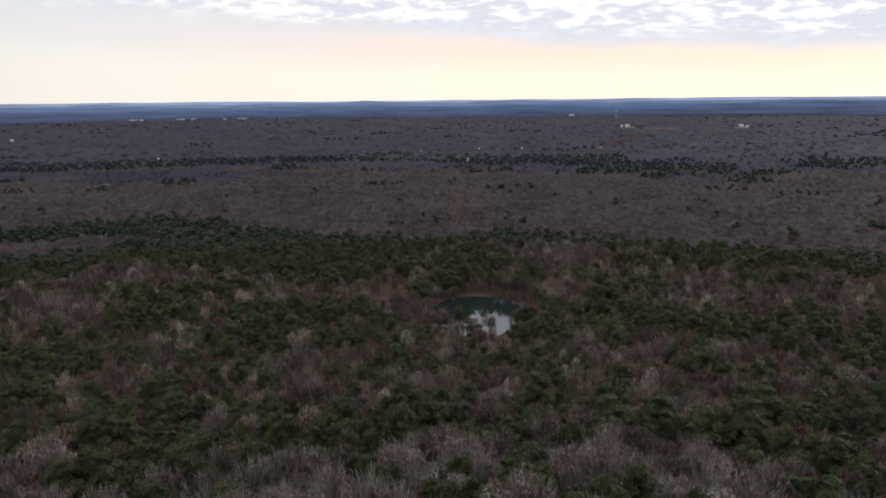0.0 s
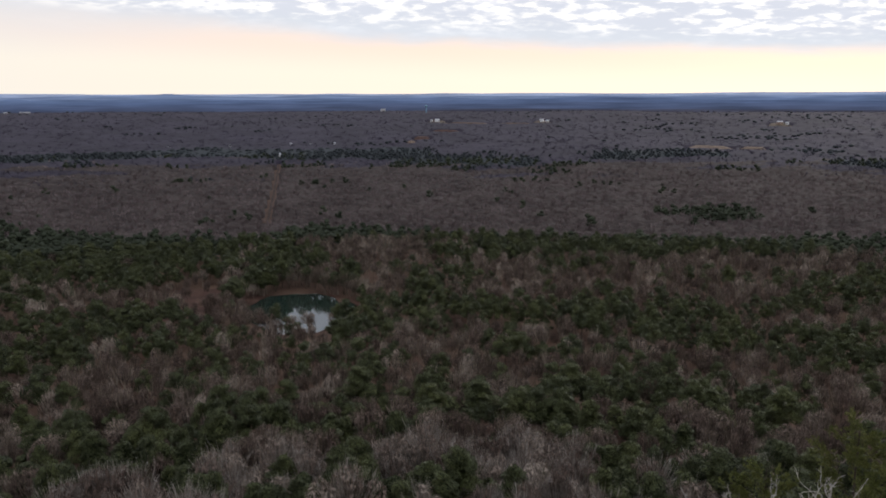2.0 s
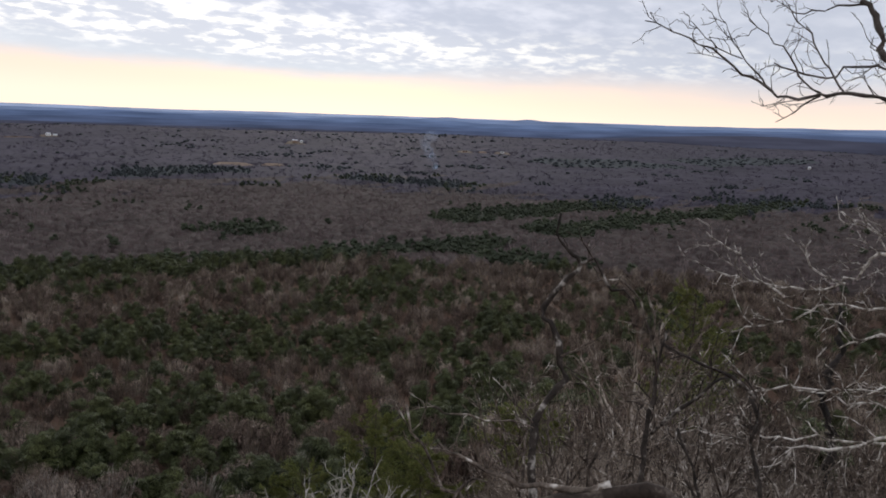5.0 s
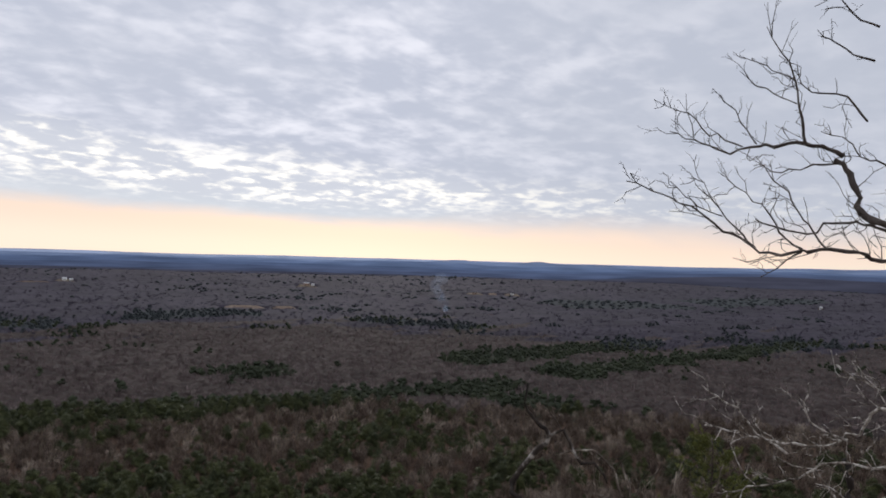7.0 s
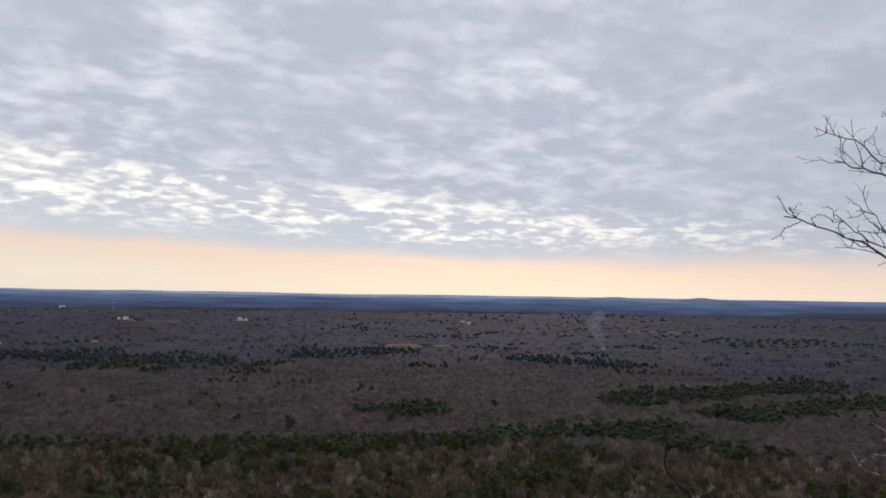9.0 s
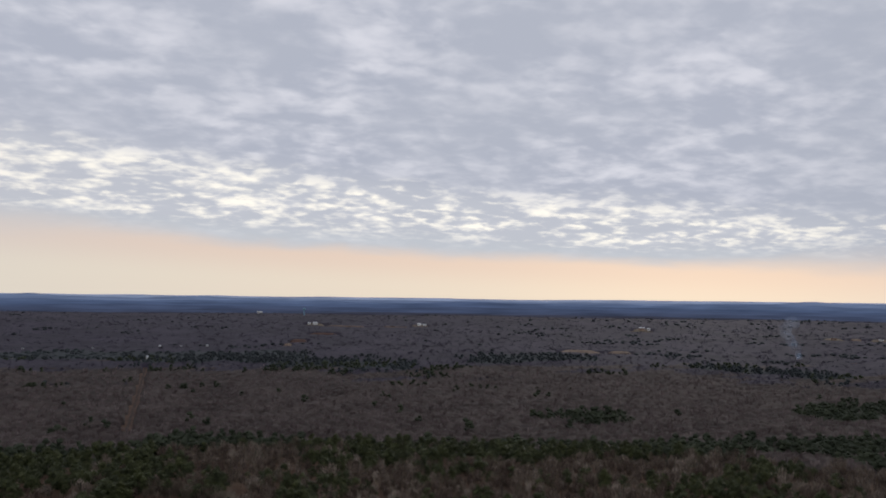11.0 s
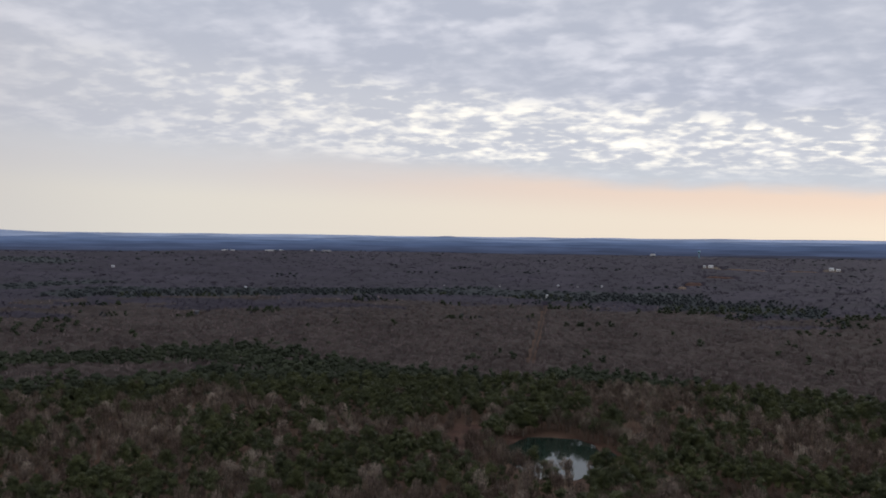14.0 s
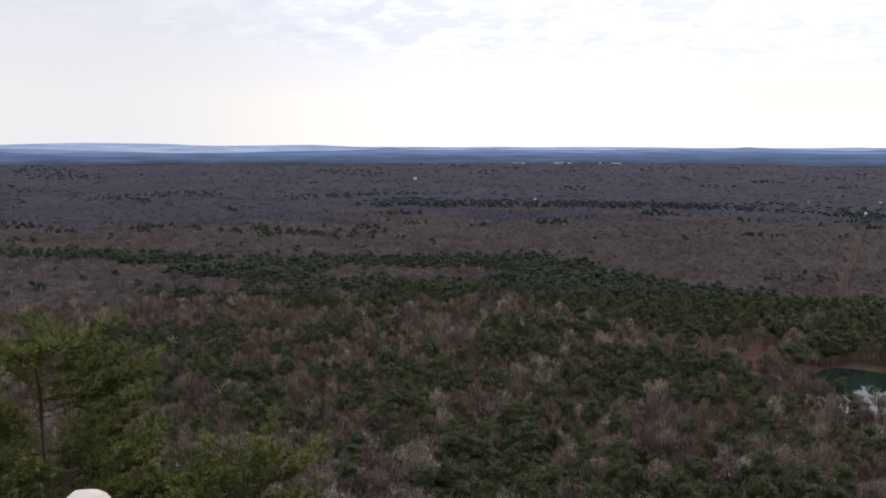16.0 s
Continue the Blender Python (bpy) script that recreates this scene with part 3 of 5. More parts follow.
FOOTPATH = (*seen_at(-22.5, -23.4, 0.5), *seen_at(-27.0, -26.6, 0.5))


def clear(x, y):
    """True where trees stand: off the water, the cut and the yards."""
    reach = pond_reach(x, y)
    ok = ((reach > 1.05) & ~((np.hypot((x + 50) / 42, (y - 578) / 48) < 1) & (hash2(np.round(x * 3), np.round(y * 3), 12) < 0.62))) & ~((reach < 1.5) & (y < POND[1]) & (np.abs(x - POND[0]) < 30) & (hash2(np.round(x), np.round(y), 8) < 0.2))
    t = np.clip((y - TRACK[1]) / (TRACK[3] - TRACK[1]), 0, 1)
    ok &= ~((reach < 1.4) & (y > POND[1] + 5) & (hash2(np.round(x * 5), np.round(y * 5), 14) < 0.3))
    ok &= (np.abs(x - TRACK[0] - t * (TRACK[2] - TRACK[0])) > 6.5) | (y < TRACK[1]) | (y > TRACK[3])
    ex, ey = FOOTPATH[2] - FOOTPATH[0], FOOTPATH[3] - FOOTPATH[1]
    t = np.clip(((x - FOOTPATH[0]) * ex + (y - FOOTPATH[1]) * ey) / (ex * ex + ey * ey), 0, 1)
    ok &= np.hypot(x - FOOTPATH[0] - t * ex, y - FOOTPATH[1] - t * ey) > 6.5
    for fx, fy, half, ahead, behind in CLEARINGS:
        d = math.hypot(fx, fy)
        ux, uy = fx / d, fy / d
        along, across = (x - fx) * ux + (y - fy) * uy, np.abs((x - fx) * uy - (y - fy) * ux)
        ok &= ~((across < half) & (along > -ahead) & (along < behind))
    return ok


def woods(r0, r1, step, grow, seed):
    x, y = cells_at(r0, r1, step, grow, seed)
    ok = clear(x, y)
    x, y = x[ok], y[ok]
    rng = np.random.default_rng(seed + 50)
    r = np.hypot(x, y)
    inside = in_stand(x, y)
    odds = np.where(inside > 0, np.where(r < 470, 0.9, np.where(r < 1100, 0.92, 0.75)), np.where(inside > -8, 0.4, 0.0))
    wild = vnoise(x / 38, y / 38, 21) * 0.62 + vnoise(x / 13, y / 13, 22) * 0.38
    odds = np.maximum(odds, np.where(r < 650, 0.82, np.where(r < 1300, 0.12, 0.0)) * sstep(wild, np.where(r < 650, np.where(x < -40, 0.64, np.where(x < 0, 0.60, 0.56)), 0.66), np.where(r < 650, 0.69, 0.78)))
    odds = np.maximum(odds, np.where(r < 650, np.where(x < 0, 0.07, 0.13), 0.0))
    # scattered clumps on the far side, thicker towards the west
    west = sstep(x / r, 0.25, 0.6)
    drift = vnoise(x / 120, y / 80, 61) * 0.62 + vnoise(x / 45, y / 34, 62) * 0.38 - 0.05 * sstep(r, 1500, 1850)
    odds = np.maximum(odds, (0.62 + 0.13 * west) * sstep(drift, 0.70 - 0.06 * west, 0.75 - 0.06 * west) * sstep(r, 1150, 1500))
    steep = np.degrees(np.arctan2(x, y))
    odds = np.maximum(odds, 0.7 * sstep(steep, 22, 27) * (1 - sstep(steep, 46, 52)) * (1 - sstep(r, 235, 300)) * sstep(wild, 0.36, 0.48))
    shore_side = (pond_reach(x, y) < 1.9) & (y > POND[1] + 25)
    odds = np.where(shore_side, np.where(x < POND[0] - 2, 0.75, np.where(pond_reach(x, y) < 1.75, 0.10, 0.7)), odds)
    odds = np.where(np.hypot((x + 50) / 42, (y - 578) / 48) < 1, 0.08, odds)
    pine = rng.uniform(0, 1, len(x)) < odds
    return x, y, land(x, y), pine, rng


TREES_SEED = 4
rng = np.random.default_rng(TREES_SEED)
BARE0 = [bare_tree(rng, rng.uniform(15, 21), 9, 150, 0.10, 4, 6, 190, 0.13) for _ in range(7)]
PINE0 = [pine_tree(rng, rng.uniform(16, 22), 14, 210, 3, 1.1) for _ in range(7)]
BAREH = [bare_tree(rng, rng.uniform(15, 21), 7, 44, 0.16, 3, 5, 90, 0.19) for _ in range(8)]
PINEH = [pine_tree(rng, rng.uniform(16, 22), 10, 110, 2, 1.25, 3) for _ in range(8)]
BARE1 = [bare_tree(rng, rng.uniform(15, 20), 4, 10, 0.24, 3, 2, 40, 0.30) for _ in range(8)]
PINE1 = [pine_tree(rng, rng.uniform(16, 21), 6, 60, 1, 1.9, 3) for _ in range(8)]


def dome(rng, h, rx, rz, rings, segs, under=-0.7):
    """A far crown: one uneven head."""
    s = Shape()
    lump(s, (0, 0, h - rz), rx, rz, rng, 0.2, rings, segs, under)
    return s.arrays()



def plumes(rng, h, spread, n, width):
    """A far leafless crown: upright sprays of twigs."""
    s = Shape()
    fan(s, rng, h, spread, n, width)
    return s.arrays()


BARE2 = [plumes(rng, rng.uniform(12.5, 15.5), 4.6, 15, 0.75) for _ in range(8)]
BARE3 = [plumes(rng, rng.uniform(11.5, 13.5), 11.0, 18, 1.2) for _ in range(8)]
PINE2 = [pine_tree(rng, rng.uniform(14, 18), 3, 18, 1, 1.7, 3) for _ in range(6)]
PINE3 = [dome(rng, rng.uniform(11.6, 13.6), 5.6, 3.6, 3, 7) for _ in range(6)]

# nearest trees: things of their own
x, y, z, pine, rng = woods(185, 340, 8.8, 0.0, 31)
scale, turn = rng.uniform(0.62, 1.2, len(x)), rng.uniform(0, 6.28, len(x))
order = np.argsort(np.hypot(x, y))
MASTER = {}
for kind, temps, label in (("pine_tree", PINE0, "tall dark green pine rising among bare trees"), ("bare_tree", BARE0, "grey-brown leafless broadleaf tree on the wooded slope")):
    MASTER[kind] = []
    for wood, leaf in temps:
        e = new(kind)
        tagged(e, label, "tree", "trees of the valley woods")
        piece("trunk", wood, PINEBARK if kind == "pine_tree" else BARK, e)
        piece("crown", leaf, NEEDLES if kind == "pine_tree" else CROWN, e)
        MASTER[kind].append([e, False])
count, rest = {"pine_tree": 0, "bare_tree": 0}, []
for i in order:
    kind = "pine_tree" if pine[i] else "bare_tree"
    if count[kind] >= 290:
        rest.append(i)
        continue
    slot = MASTER[kind][count[kind] % 7]
    m = pose(x[i], y[i], z[i] - 0.2, 0, 0, math.degrees(turn[i])) @ Matrix.Scale(scale[i], 4)
    if slot[1]:
        ob = copy_thing(slot[0], m)
        ob.scale = (scale[i],) * 3
    else:
        slot[0].matrix_basis, slot[1] = m, True
    count[kind] += 1
rest = np.array(rest, int)


def plant(sets, x, y, z, pine, scale, turn, rng):
    """Batches of bark, twigs and needles for the trees at these places."""
    out = {"bark": [], "twigs": [], "needles": []}
    which = rng.integers(0, 100, len(x))
    for flag, temps, key in ((True, sets[0], "needles"), (False, sets[1], "twigs")):
        for k, temp in enumerate(temps):
            s = (pine == flag) & (which % len(temps) == k)
            if not s.any():
                continue
            if isinstance(temp[0], tuple):
                out["bark"].append(scatter(temp[0], x[s], y[s], z[s], scale[s], turn[s]))
                out[key].append(scatter(temp[1], x[s], y[s], z[s], scale[s], turn[s]))
            else:
                out[key].append(scatter(temp, x[s], y[s], z[s], scale[s], turn[s]))
    return out


def more(x, y, odds, lo, hi):
    """Further trees at given places."""
    return x, y, land(x, y) - 0.2, rng.uniform(0, 1, len(x)) < odds, rng.uniform(lo, hi, len(x)), rng.uniform(0, 6.28, len(x))


# tall trees along the pond's far shore, and trees on the flank of the spur
sa = rng.uniform(0.05, 3.09, 140)
wob = 1 + 0.08 * np.cos(4 * sa) + 0.03 * np.sin(3 * sa + 0.6)
so = wob * rng.uniform(1.08, 1.30, 140)
SHORE = more(POND[0] + np.cos(sa) * POND[2] * so, POND[1] + np.sin(sa) * POND[3] * so, np.where(sa > 1.7, 0.75, 0.12), 0.7, 1.05)
fa, fr = np.radians(-rng.uniform(40, 84, 300)), np.sqrt(rng.uniform(85.0 ** 2, 190.0 ** 2, 300))
FLANK = more(-np.sin(fa) * fr, np.cos(fa) * fr, 0.10, 0.45, 0.75)
x, y, z, pine, scale, turn = [np.concatenate(q) for q in zip((x[rest], y[rest], z[rest], pine[rest], scale[rest], turn[rest]), FLANK)]
rest = np.arange(len(x))
shore_trees = plant((PINEH, BAREH), *SHORE, rng)
b0 = plant((PINEH, BAREH), x[rest], y[rest], z[rest], pine[rest], scale[rest], turn[rest], rng)
x, y, z, pine, rng = woods(340, 760, 8.8, 0.0, 32)
b1 = plant((PINE1, BARE1), x, y, z, pine, rng.uniform(0.62, 1.2, len(x)), rng.uniform(0, 6.28, len(x)), rng)


def hazed(x, y):
    """How much distance haze is put into the woods' colour, in drifting patches."""
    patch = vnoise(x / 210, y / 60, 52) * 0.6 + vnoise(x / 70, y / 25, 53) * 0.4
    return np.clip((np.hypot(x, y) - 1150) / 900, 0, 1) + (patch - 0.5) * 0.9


def far_trees(sets, spec, thin):
    """Far pines and sprays of bare twigs over the closed canopy, brown on the near side of the valley and in greyer
    tones with painted haze on the plateau.
    """
    x, y, z, pine, rng = woods(*spec)
    r = np.hypot(x, y)
    keep = pine | (rng.uniform(0, 1, len(x)) > thin(r))
    x, y, z, pine = x[keep], y[keep], z[keep], pine[keep]
    scale, turn = rng.uniform(0.8, 1.12, len(x)), rng.uniform(0, 6.28, len(x))
    grey = hazed(x, y) > 0.5 + rng.uniform(-0.12, 0.12, len(x))
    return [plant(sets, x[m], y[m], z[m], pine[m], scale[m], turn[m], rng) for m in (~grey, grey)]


b2, b2g = far_trees((PINE2, BARE2), (760, 1850, 9.0, 0.5, 33), lambda r: 0.2 + 0.5 * sstep(r, 1200, 1850))
b3, b3g = far_trees((PINE3, BARE3), (1850, 3500, 17.0, 0.8, 34), lambda r: 0.45 + 0 * r)
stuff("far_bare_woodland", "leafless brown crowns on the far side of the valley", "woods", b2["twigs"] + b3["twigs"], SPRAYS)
stuff("distant_bare_woodland", "hazy grey-brown leafless crowns of the distant plateau", "woods", b2g["twigs"] + b3g["twigs"], HAZEDSPRAYS)
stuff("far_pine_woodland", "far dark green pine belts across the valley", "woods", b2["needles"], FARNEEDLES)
stuff("distant_pine_woodland", "hazy green pine belts of the distant plateau", "woods", b2g["needles"] + b3["needles"] + b3g["needles"], HAZEDNEEDLES, True)
stuff("tree_trunks", "pale trunks, limbs and twigs of the valley woods", "woods", b0["bark"] + b1["bark"] + shore_trees["bark"], TWIGS)
stuff("bare_woodland", "leafless brown-grey broadleaf crowns of the valley", "woods", b0["twigs"] + b1["twigs"], CROWN)
stuff("pine_woodland", "dark green pine stands among the bare woods", "woods", b0["needles"] + b1["needles"] + shore_trees["needles"], NEEDLES)

# closed canopy of the far woods: crown beside crown, each with its own tone


def crowns(x, y, size, k):
    """Height of a roof of packed round crowns, 0 in the gaps to 1 on the tops, and a tone for each crown."""
    gx_, gy_ = np.floor(x / size), np.floor(y / size)
    best, tone = np.zeros(np.shape(x)), np.zeros(np.shape(x))
    for a in (-1, 0, 1):
        for b in (-1, 0, 1):
            i, j = gx_ + a, gy_ + b
            ox, oy = (i + 0.15 + 0.7 * hash2(i, j, k)) * size, (j + 0.15 + 0.7 * hash2(i, j, k + 1)) * size
            rad = size * (0.62 + 0.30 * hash2(i, j, k + 2))
            h = (0.62 + 0.38 * hash2(i, j, k + 3)) * (1 - ((x - ox) ** 2 + (y - oy) ** 2) / rad ** 2)
            tone = np.where(h > best, hash2(i, j, k + 4), tone)
            best = np.maximum(best, h)
    return best, tone


ca = np.radians(np.arange(-84, 62, 0.2))
cr = np.concatenate([np.geomspace(745, 1900, 215), np.geomspace(1912, 3500, 75)])
cx, cy = -np.sin(ca)[:, None] * cr, np.cos(ca)[:, None] * cr
near_h, near_tone = crowns(cx, cy, 10.5, 81)
far_h, far_tone = crowns(cx, cy, 21.0, 91)
blend = sstep(cr, 1500, 2000)[None] + 0 * cx
height = (5.0 + 6.5 * near_h) * (1 - blend) + (7.6 + 3.2 * far_h) * blend + (vnoise(cx / 60, cy / 60, 42) - 0.5) * 2.0
tone = np.where(hash2(np.round(cx), np.round(cy), 44) > blend, near_tone, far_tone)
rim = sstep(cr, 745, 800) * (1 - sstep(cr, 3420, 3500))
cz = land(cx, cy) + np.where(clear(cx, cy), height * rim[None] - 1.0, -2.0)
na_, nr_ = cx.shape
ii, jj = np.meshgrid(np.arange(na_ - 1), np.arange(nr_ - 1), indexing="ij")
A, B, C, D = ii * nr_ + jj, (ii + 1) * nr_ + jj, (ii + 1) * nr_ + jj + 1, ii * nr_ + jj + 1
# the canopy's twig tones are darkened for the self-shade of the crowns
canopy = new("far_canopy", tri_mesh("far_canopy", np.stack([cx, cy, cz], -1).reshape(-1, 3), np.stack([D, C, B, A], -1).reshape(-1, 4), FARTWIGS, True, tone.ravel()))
canopy.data.materials.append(FARNEEDLES), canopy.data.materials.append(HAZEDTWIGS), canopy.data.materials.append(HAZEDNEEDLES)
# faces further off take the tones that have haze in their colour
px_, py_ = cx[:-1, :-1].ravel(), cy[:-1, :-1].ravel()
canopy.data.polygons.foreach_set("material_index", np.where(in_stand(px_, py_) > 0, np.where(np.hypot(px_, py_) > 1500, 3, 1), np.where(hazed(px_, py_) > 0.5, 2, 0)).astype(np.int32))
tagged(canopy, "closed brown canopy of far leafless woods", "woods", kind="stuff")

# ---- distant hills ----


# haze is painted onto the hills: a bluish tone that also glows
def haze_tone(name, rgb, glow):
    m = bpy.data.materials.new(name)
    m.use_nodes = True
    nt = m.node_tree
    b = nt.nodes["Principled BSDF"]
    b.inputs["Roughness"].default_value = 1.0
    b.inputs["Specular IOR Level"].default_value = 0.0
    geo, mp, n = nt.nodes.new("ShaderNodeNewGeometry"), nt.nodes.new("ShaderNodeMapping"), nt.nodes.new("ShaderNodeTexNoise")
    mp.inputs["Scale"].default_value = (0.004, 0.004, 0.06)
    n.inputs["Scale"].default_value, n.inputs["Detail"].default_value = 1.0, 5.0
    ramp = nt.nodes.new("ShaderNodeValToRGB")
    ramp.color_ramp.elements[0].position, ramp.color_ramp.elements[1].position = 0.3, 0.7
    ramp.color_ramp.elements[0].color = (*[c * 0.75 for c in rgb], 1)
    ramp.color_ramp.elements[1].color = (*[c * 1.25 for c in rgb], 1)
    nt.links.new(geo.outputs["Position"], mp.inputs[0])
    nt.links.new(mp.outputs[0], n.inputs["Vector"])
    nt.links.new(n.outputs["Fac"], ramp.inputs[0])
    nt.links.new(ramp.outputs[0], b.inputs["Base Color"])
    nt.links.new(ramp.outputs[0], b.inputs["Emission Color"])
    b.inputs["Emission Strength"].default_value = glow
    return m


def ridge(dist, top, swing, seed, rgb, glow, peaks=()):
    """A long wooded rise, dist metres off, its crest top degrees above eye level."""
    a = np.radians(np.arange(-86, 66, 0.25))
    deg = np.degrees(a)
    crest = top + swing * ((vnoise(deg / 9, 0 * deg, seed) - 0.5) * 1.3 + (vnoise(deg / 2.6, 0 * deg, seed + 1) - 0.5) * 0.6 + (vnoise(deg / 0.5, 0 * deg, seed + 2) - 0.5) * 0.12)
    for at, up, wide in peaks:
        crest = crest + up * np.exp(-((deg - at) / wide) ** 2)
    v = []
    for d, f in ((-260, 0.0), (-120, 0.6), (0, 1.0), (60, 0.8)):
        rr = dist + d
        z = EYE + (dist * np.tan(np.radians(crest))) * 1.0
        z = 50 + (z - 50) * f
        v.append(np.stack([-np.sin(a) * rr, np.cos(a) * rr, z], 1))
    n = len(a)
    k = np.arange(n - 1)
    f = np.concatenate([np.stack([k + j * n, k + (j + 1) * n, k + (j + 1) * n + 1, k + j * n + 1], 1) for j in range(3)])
    ob = new("backdrop", tri_mesh("backdrop", np.concatenate(v), f, haze_tone("hazed_wood", rgb, glow), True))
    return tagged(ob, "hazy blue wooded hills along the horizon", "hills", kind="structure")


# each ridge behind is coloured bluer, paler and brighter to stand for haze
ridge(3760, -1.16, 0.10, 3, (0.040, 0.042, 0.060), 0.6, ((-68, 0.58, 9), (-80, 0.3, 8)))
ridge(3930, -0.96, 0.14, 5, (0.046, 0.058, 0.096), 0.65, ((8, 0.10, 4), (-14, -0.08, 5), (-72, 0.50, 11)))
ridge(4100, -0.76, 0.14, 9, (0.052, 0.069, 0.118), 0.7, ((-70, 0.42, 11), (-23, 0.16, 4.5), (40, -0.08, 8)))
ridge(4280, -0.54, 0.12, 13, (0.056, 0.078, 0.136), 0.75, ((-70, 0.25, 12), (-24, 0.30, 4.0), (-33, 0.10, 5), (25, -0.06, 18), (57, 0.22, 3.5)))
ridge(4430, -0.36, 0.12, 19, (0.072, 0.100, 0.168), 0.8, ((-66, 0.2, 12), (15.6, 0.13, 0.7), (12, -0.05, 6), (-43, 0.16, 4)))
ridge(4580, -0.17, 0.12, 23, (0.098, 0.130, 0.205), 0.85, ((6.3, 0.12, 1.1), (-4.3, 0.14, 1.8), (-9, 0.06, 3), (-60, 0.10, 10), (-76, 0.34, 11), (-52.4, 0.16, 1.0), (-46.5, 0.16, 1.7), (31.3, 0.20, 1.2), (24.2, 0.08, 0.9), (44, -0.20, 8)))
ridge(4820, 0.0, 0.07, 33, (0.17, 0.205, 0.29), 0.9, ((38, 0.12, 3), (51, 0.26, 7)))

# ---- clearings, roads and houses in the valley ----

def bare_slope(fx, fy, half, ahead, behind, mat, label, rise=9.0):
    """A cleared slope that climbs away from the knob, with a ragged outline."""
    d = math.hypot(fx, fy)
    u, w = np.array([fx, fy]) / d, np.array([fy, -fx]) / d
    na, nw = 8, 14
    rng = np.random.default_rng(int(abs(fx * 3 + fy)))
    v = []
    for i in range(na + 1):
        t = i / na
        for j in range(nw + 1):
            s = (j / nw * 2 - 1) * half * (1 - 0.25 * abs(t - 0.5)) * (1 + 0.10 * math.sin(3.1 * t + 2 * s_seed(fx)))
            p = np.array([fx, fy]) + u * (-ahead + t * (ahead + behind) + rng.uniform(-3, 3)) + w * (s + rng.uniform(-2, 2))
            side = 1 - (abs(j / nw * 2 - 1)) ** 6
            up = rise * min(1.0, t * (ahead + behind) / ahead) * side * (1 if i < na else 0)
            v.append((p[0], p[1], float(land(p[0], p[1])) + 0.25 * side + up))
    f = [(i * (nw + 1) + j, i * (nw + 1) + j + 1, (i + 1) * (nw + 1) + j + 1, (i + 1) * (nw + 1) + j) for i in range(na) for j in range(nw)]
    ob = new("field", tri_mesh("field", v, f, mat, True))
    return tagged(ob, label, "field", kind="structure")


def s_seed(v):
    return abs(v * 0.137) % 1.0


GRASS = material("dry_grass", [(0.085, 0.064, 0.045), (0.13, 0.10, 0.07), (0.18, 0.145, 0.10)], 0.03, 0.5)
for t, d, w, a, bk in YARDS:
    bare_slope(*seen_at(t, d, 9.0), w, a, bk, GRASS, "dry grass clearing in the woods round a house")
for i, (t, d, w, a, bk) in enumerate(SOILS):
    bare_slope(*seen_at(t, d, 9.0 if w > 5 else 1.0), w, a, bk, CLAY if i in (1, 2) else SAND, "cleared hillside of tan and reddish soil", 9.0 if w > 5 else 1.0)

bare_slope(-50, 578, 44, 50, 46, CLAY, "reddish bare clay floor under thin trees beside the pond", 0.8)

TRAIL = material("trail_soil", [(0.040, 0.026, 0.020), (0.060, 0.040, 0.031), (0.09, 0.062, 0.048)], 0.06, 0.9)

# straight cut through the woods up to the white building
tv = []
for i in range(41):
    t = i / 40
    cx, cy = TRACK[0] + t * (TRACK[2] - TRACK[0]), TRACK[1] + t * (TRACK[3] - TRACK[1])
    wob = 0.6 * math.sin(i * 1.7)
    tv += [(cx - 1.6 + wob, cy, float(land(cx, cy)) + 0.3), (cx + 1.6 + wob, cy, float(land(cx, cy)) + 0.3)]
cut = new("road", tri_mesh("road", tv, [(2 * i, 2 * i + 1, 2 * i + 3, 2 * i + 2) for i in range(40)], TRAIL, True))
tagged(cut, "straight reddish dirt cut through the bare woods", "track", kind="structure")

# bare strip that runs down the foot of the slope
tv = []
for i in range(21):
    t = i / 20
    cx, cy = FOOTPATH[0] + t * (FOOTPATH[2] - FOOTPATH[0]), FOOTPATH[1] + t * (FOOTPATH[3] - FOOTPATH[1])
    wob = 0.9 * math.sin(i * 1.3)
    for side in (-2.6, 2.6):
        tv.append((cx + side + wob, cy, float(land(cx + side + wob, cy)) + 0.35))
path = new("trail", tri_mesh("trail", tv, [(2 * i, 2 * i + 1, 2 * i + 3, 2 * i + 2) for i in range(20)], TRAIL, True))
tagged(path, "bare reddish strip between the trees of the slope", "track", kind="structure")

WHITEWALL = material("white_siding", [(0.62, 0.62, 0.60), (0.76, 0.76, 0.74), (0.82, 0.82, 0.80)], 0.2, 3.0, rough=0.6)
PALEROOF = material("pale_metal_roof", [(0.45, 0.46, 0.48), (0.60, 0.61, 0.63), (0.72, 0.73, 0.75)], 0.2, 2.0, rough=0.45)
DARKROOF = material("grey_shingle_roof", [(0.09, 0.09, 0.10), (0.14, 0.14, 0.15), (0.20, 0.19, 0.19)], 0.3, 3.0)
REDWALL = material("tan_brick", [(0.26, 0.17, 0.12), (0.36, 0.25, 0.18), (0.44, 0.33, 0.26)], 0.2, 3.0)
PANE = material("window_glass", [(0.02, 0.025, 0.03), (0.03, 0.035, 0.045), (0.05, 0.055, 0.06)], 0.3, 2.0, rough=0.1, bump=0, spec=0.6)
BLUEPAINT = material("pale_blue_paint", [(0.16, 0.30, 0.40), (0.22, 0.38, 0.48), (0.28, 0.44, 0.54)], 0.2, 2.0, rough=0.5)


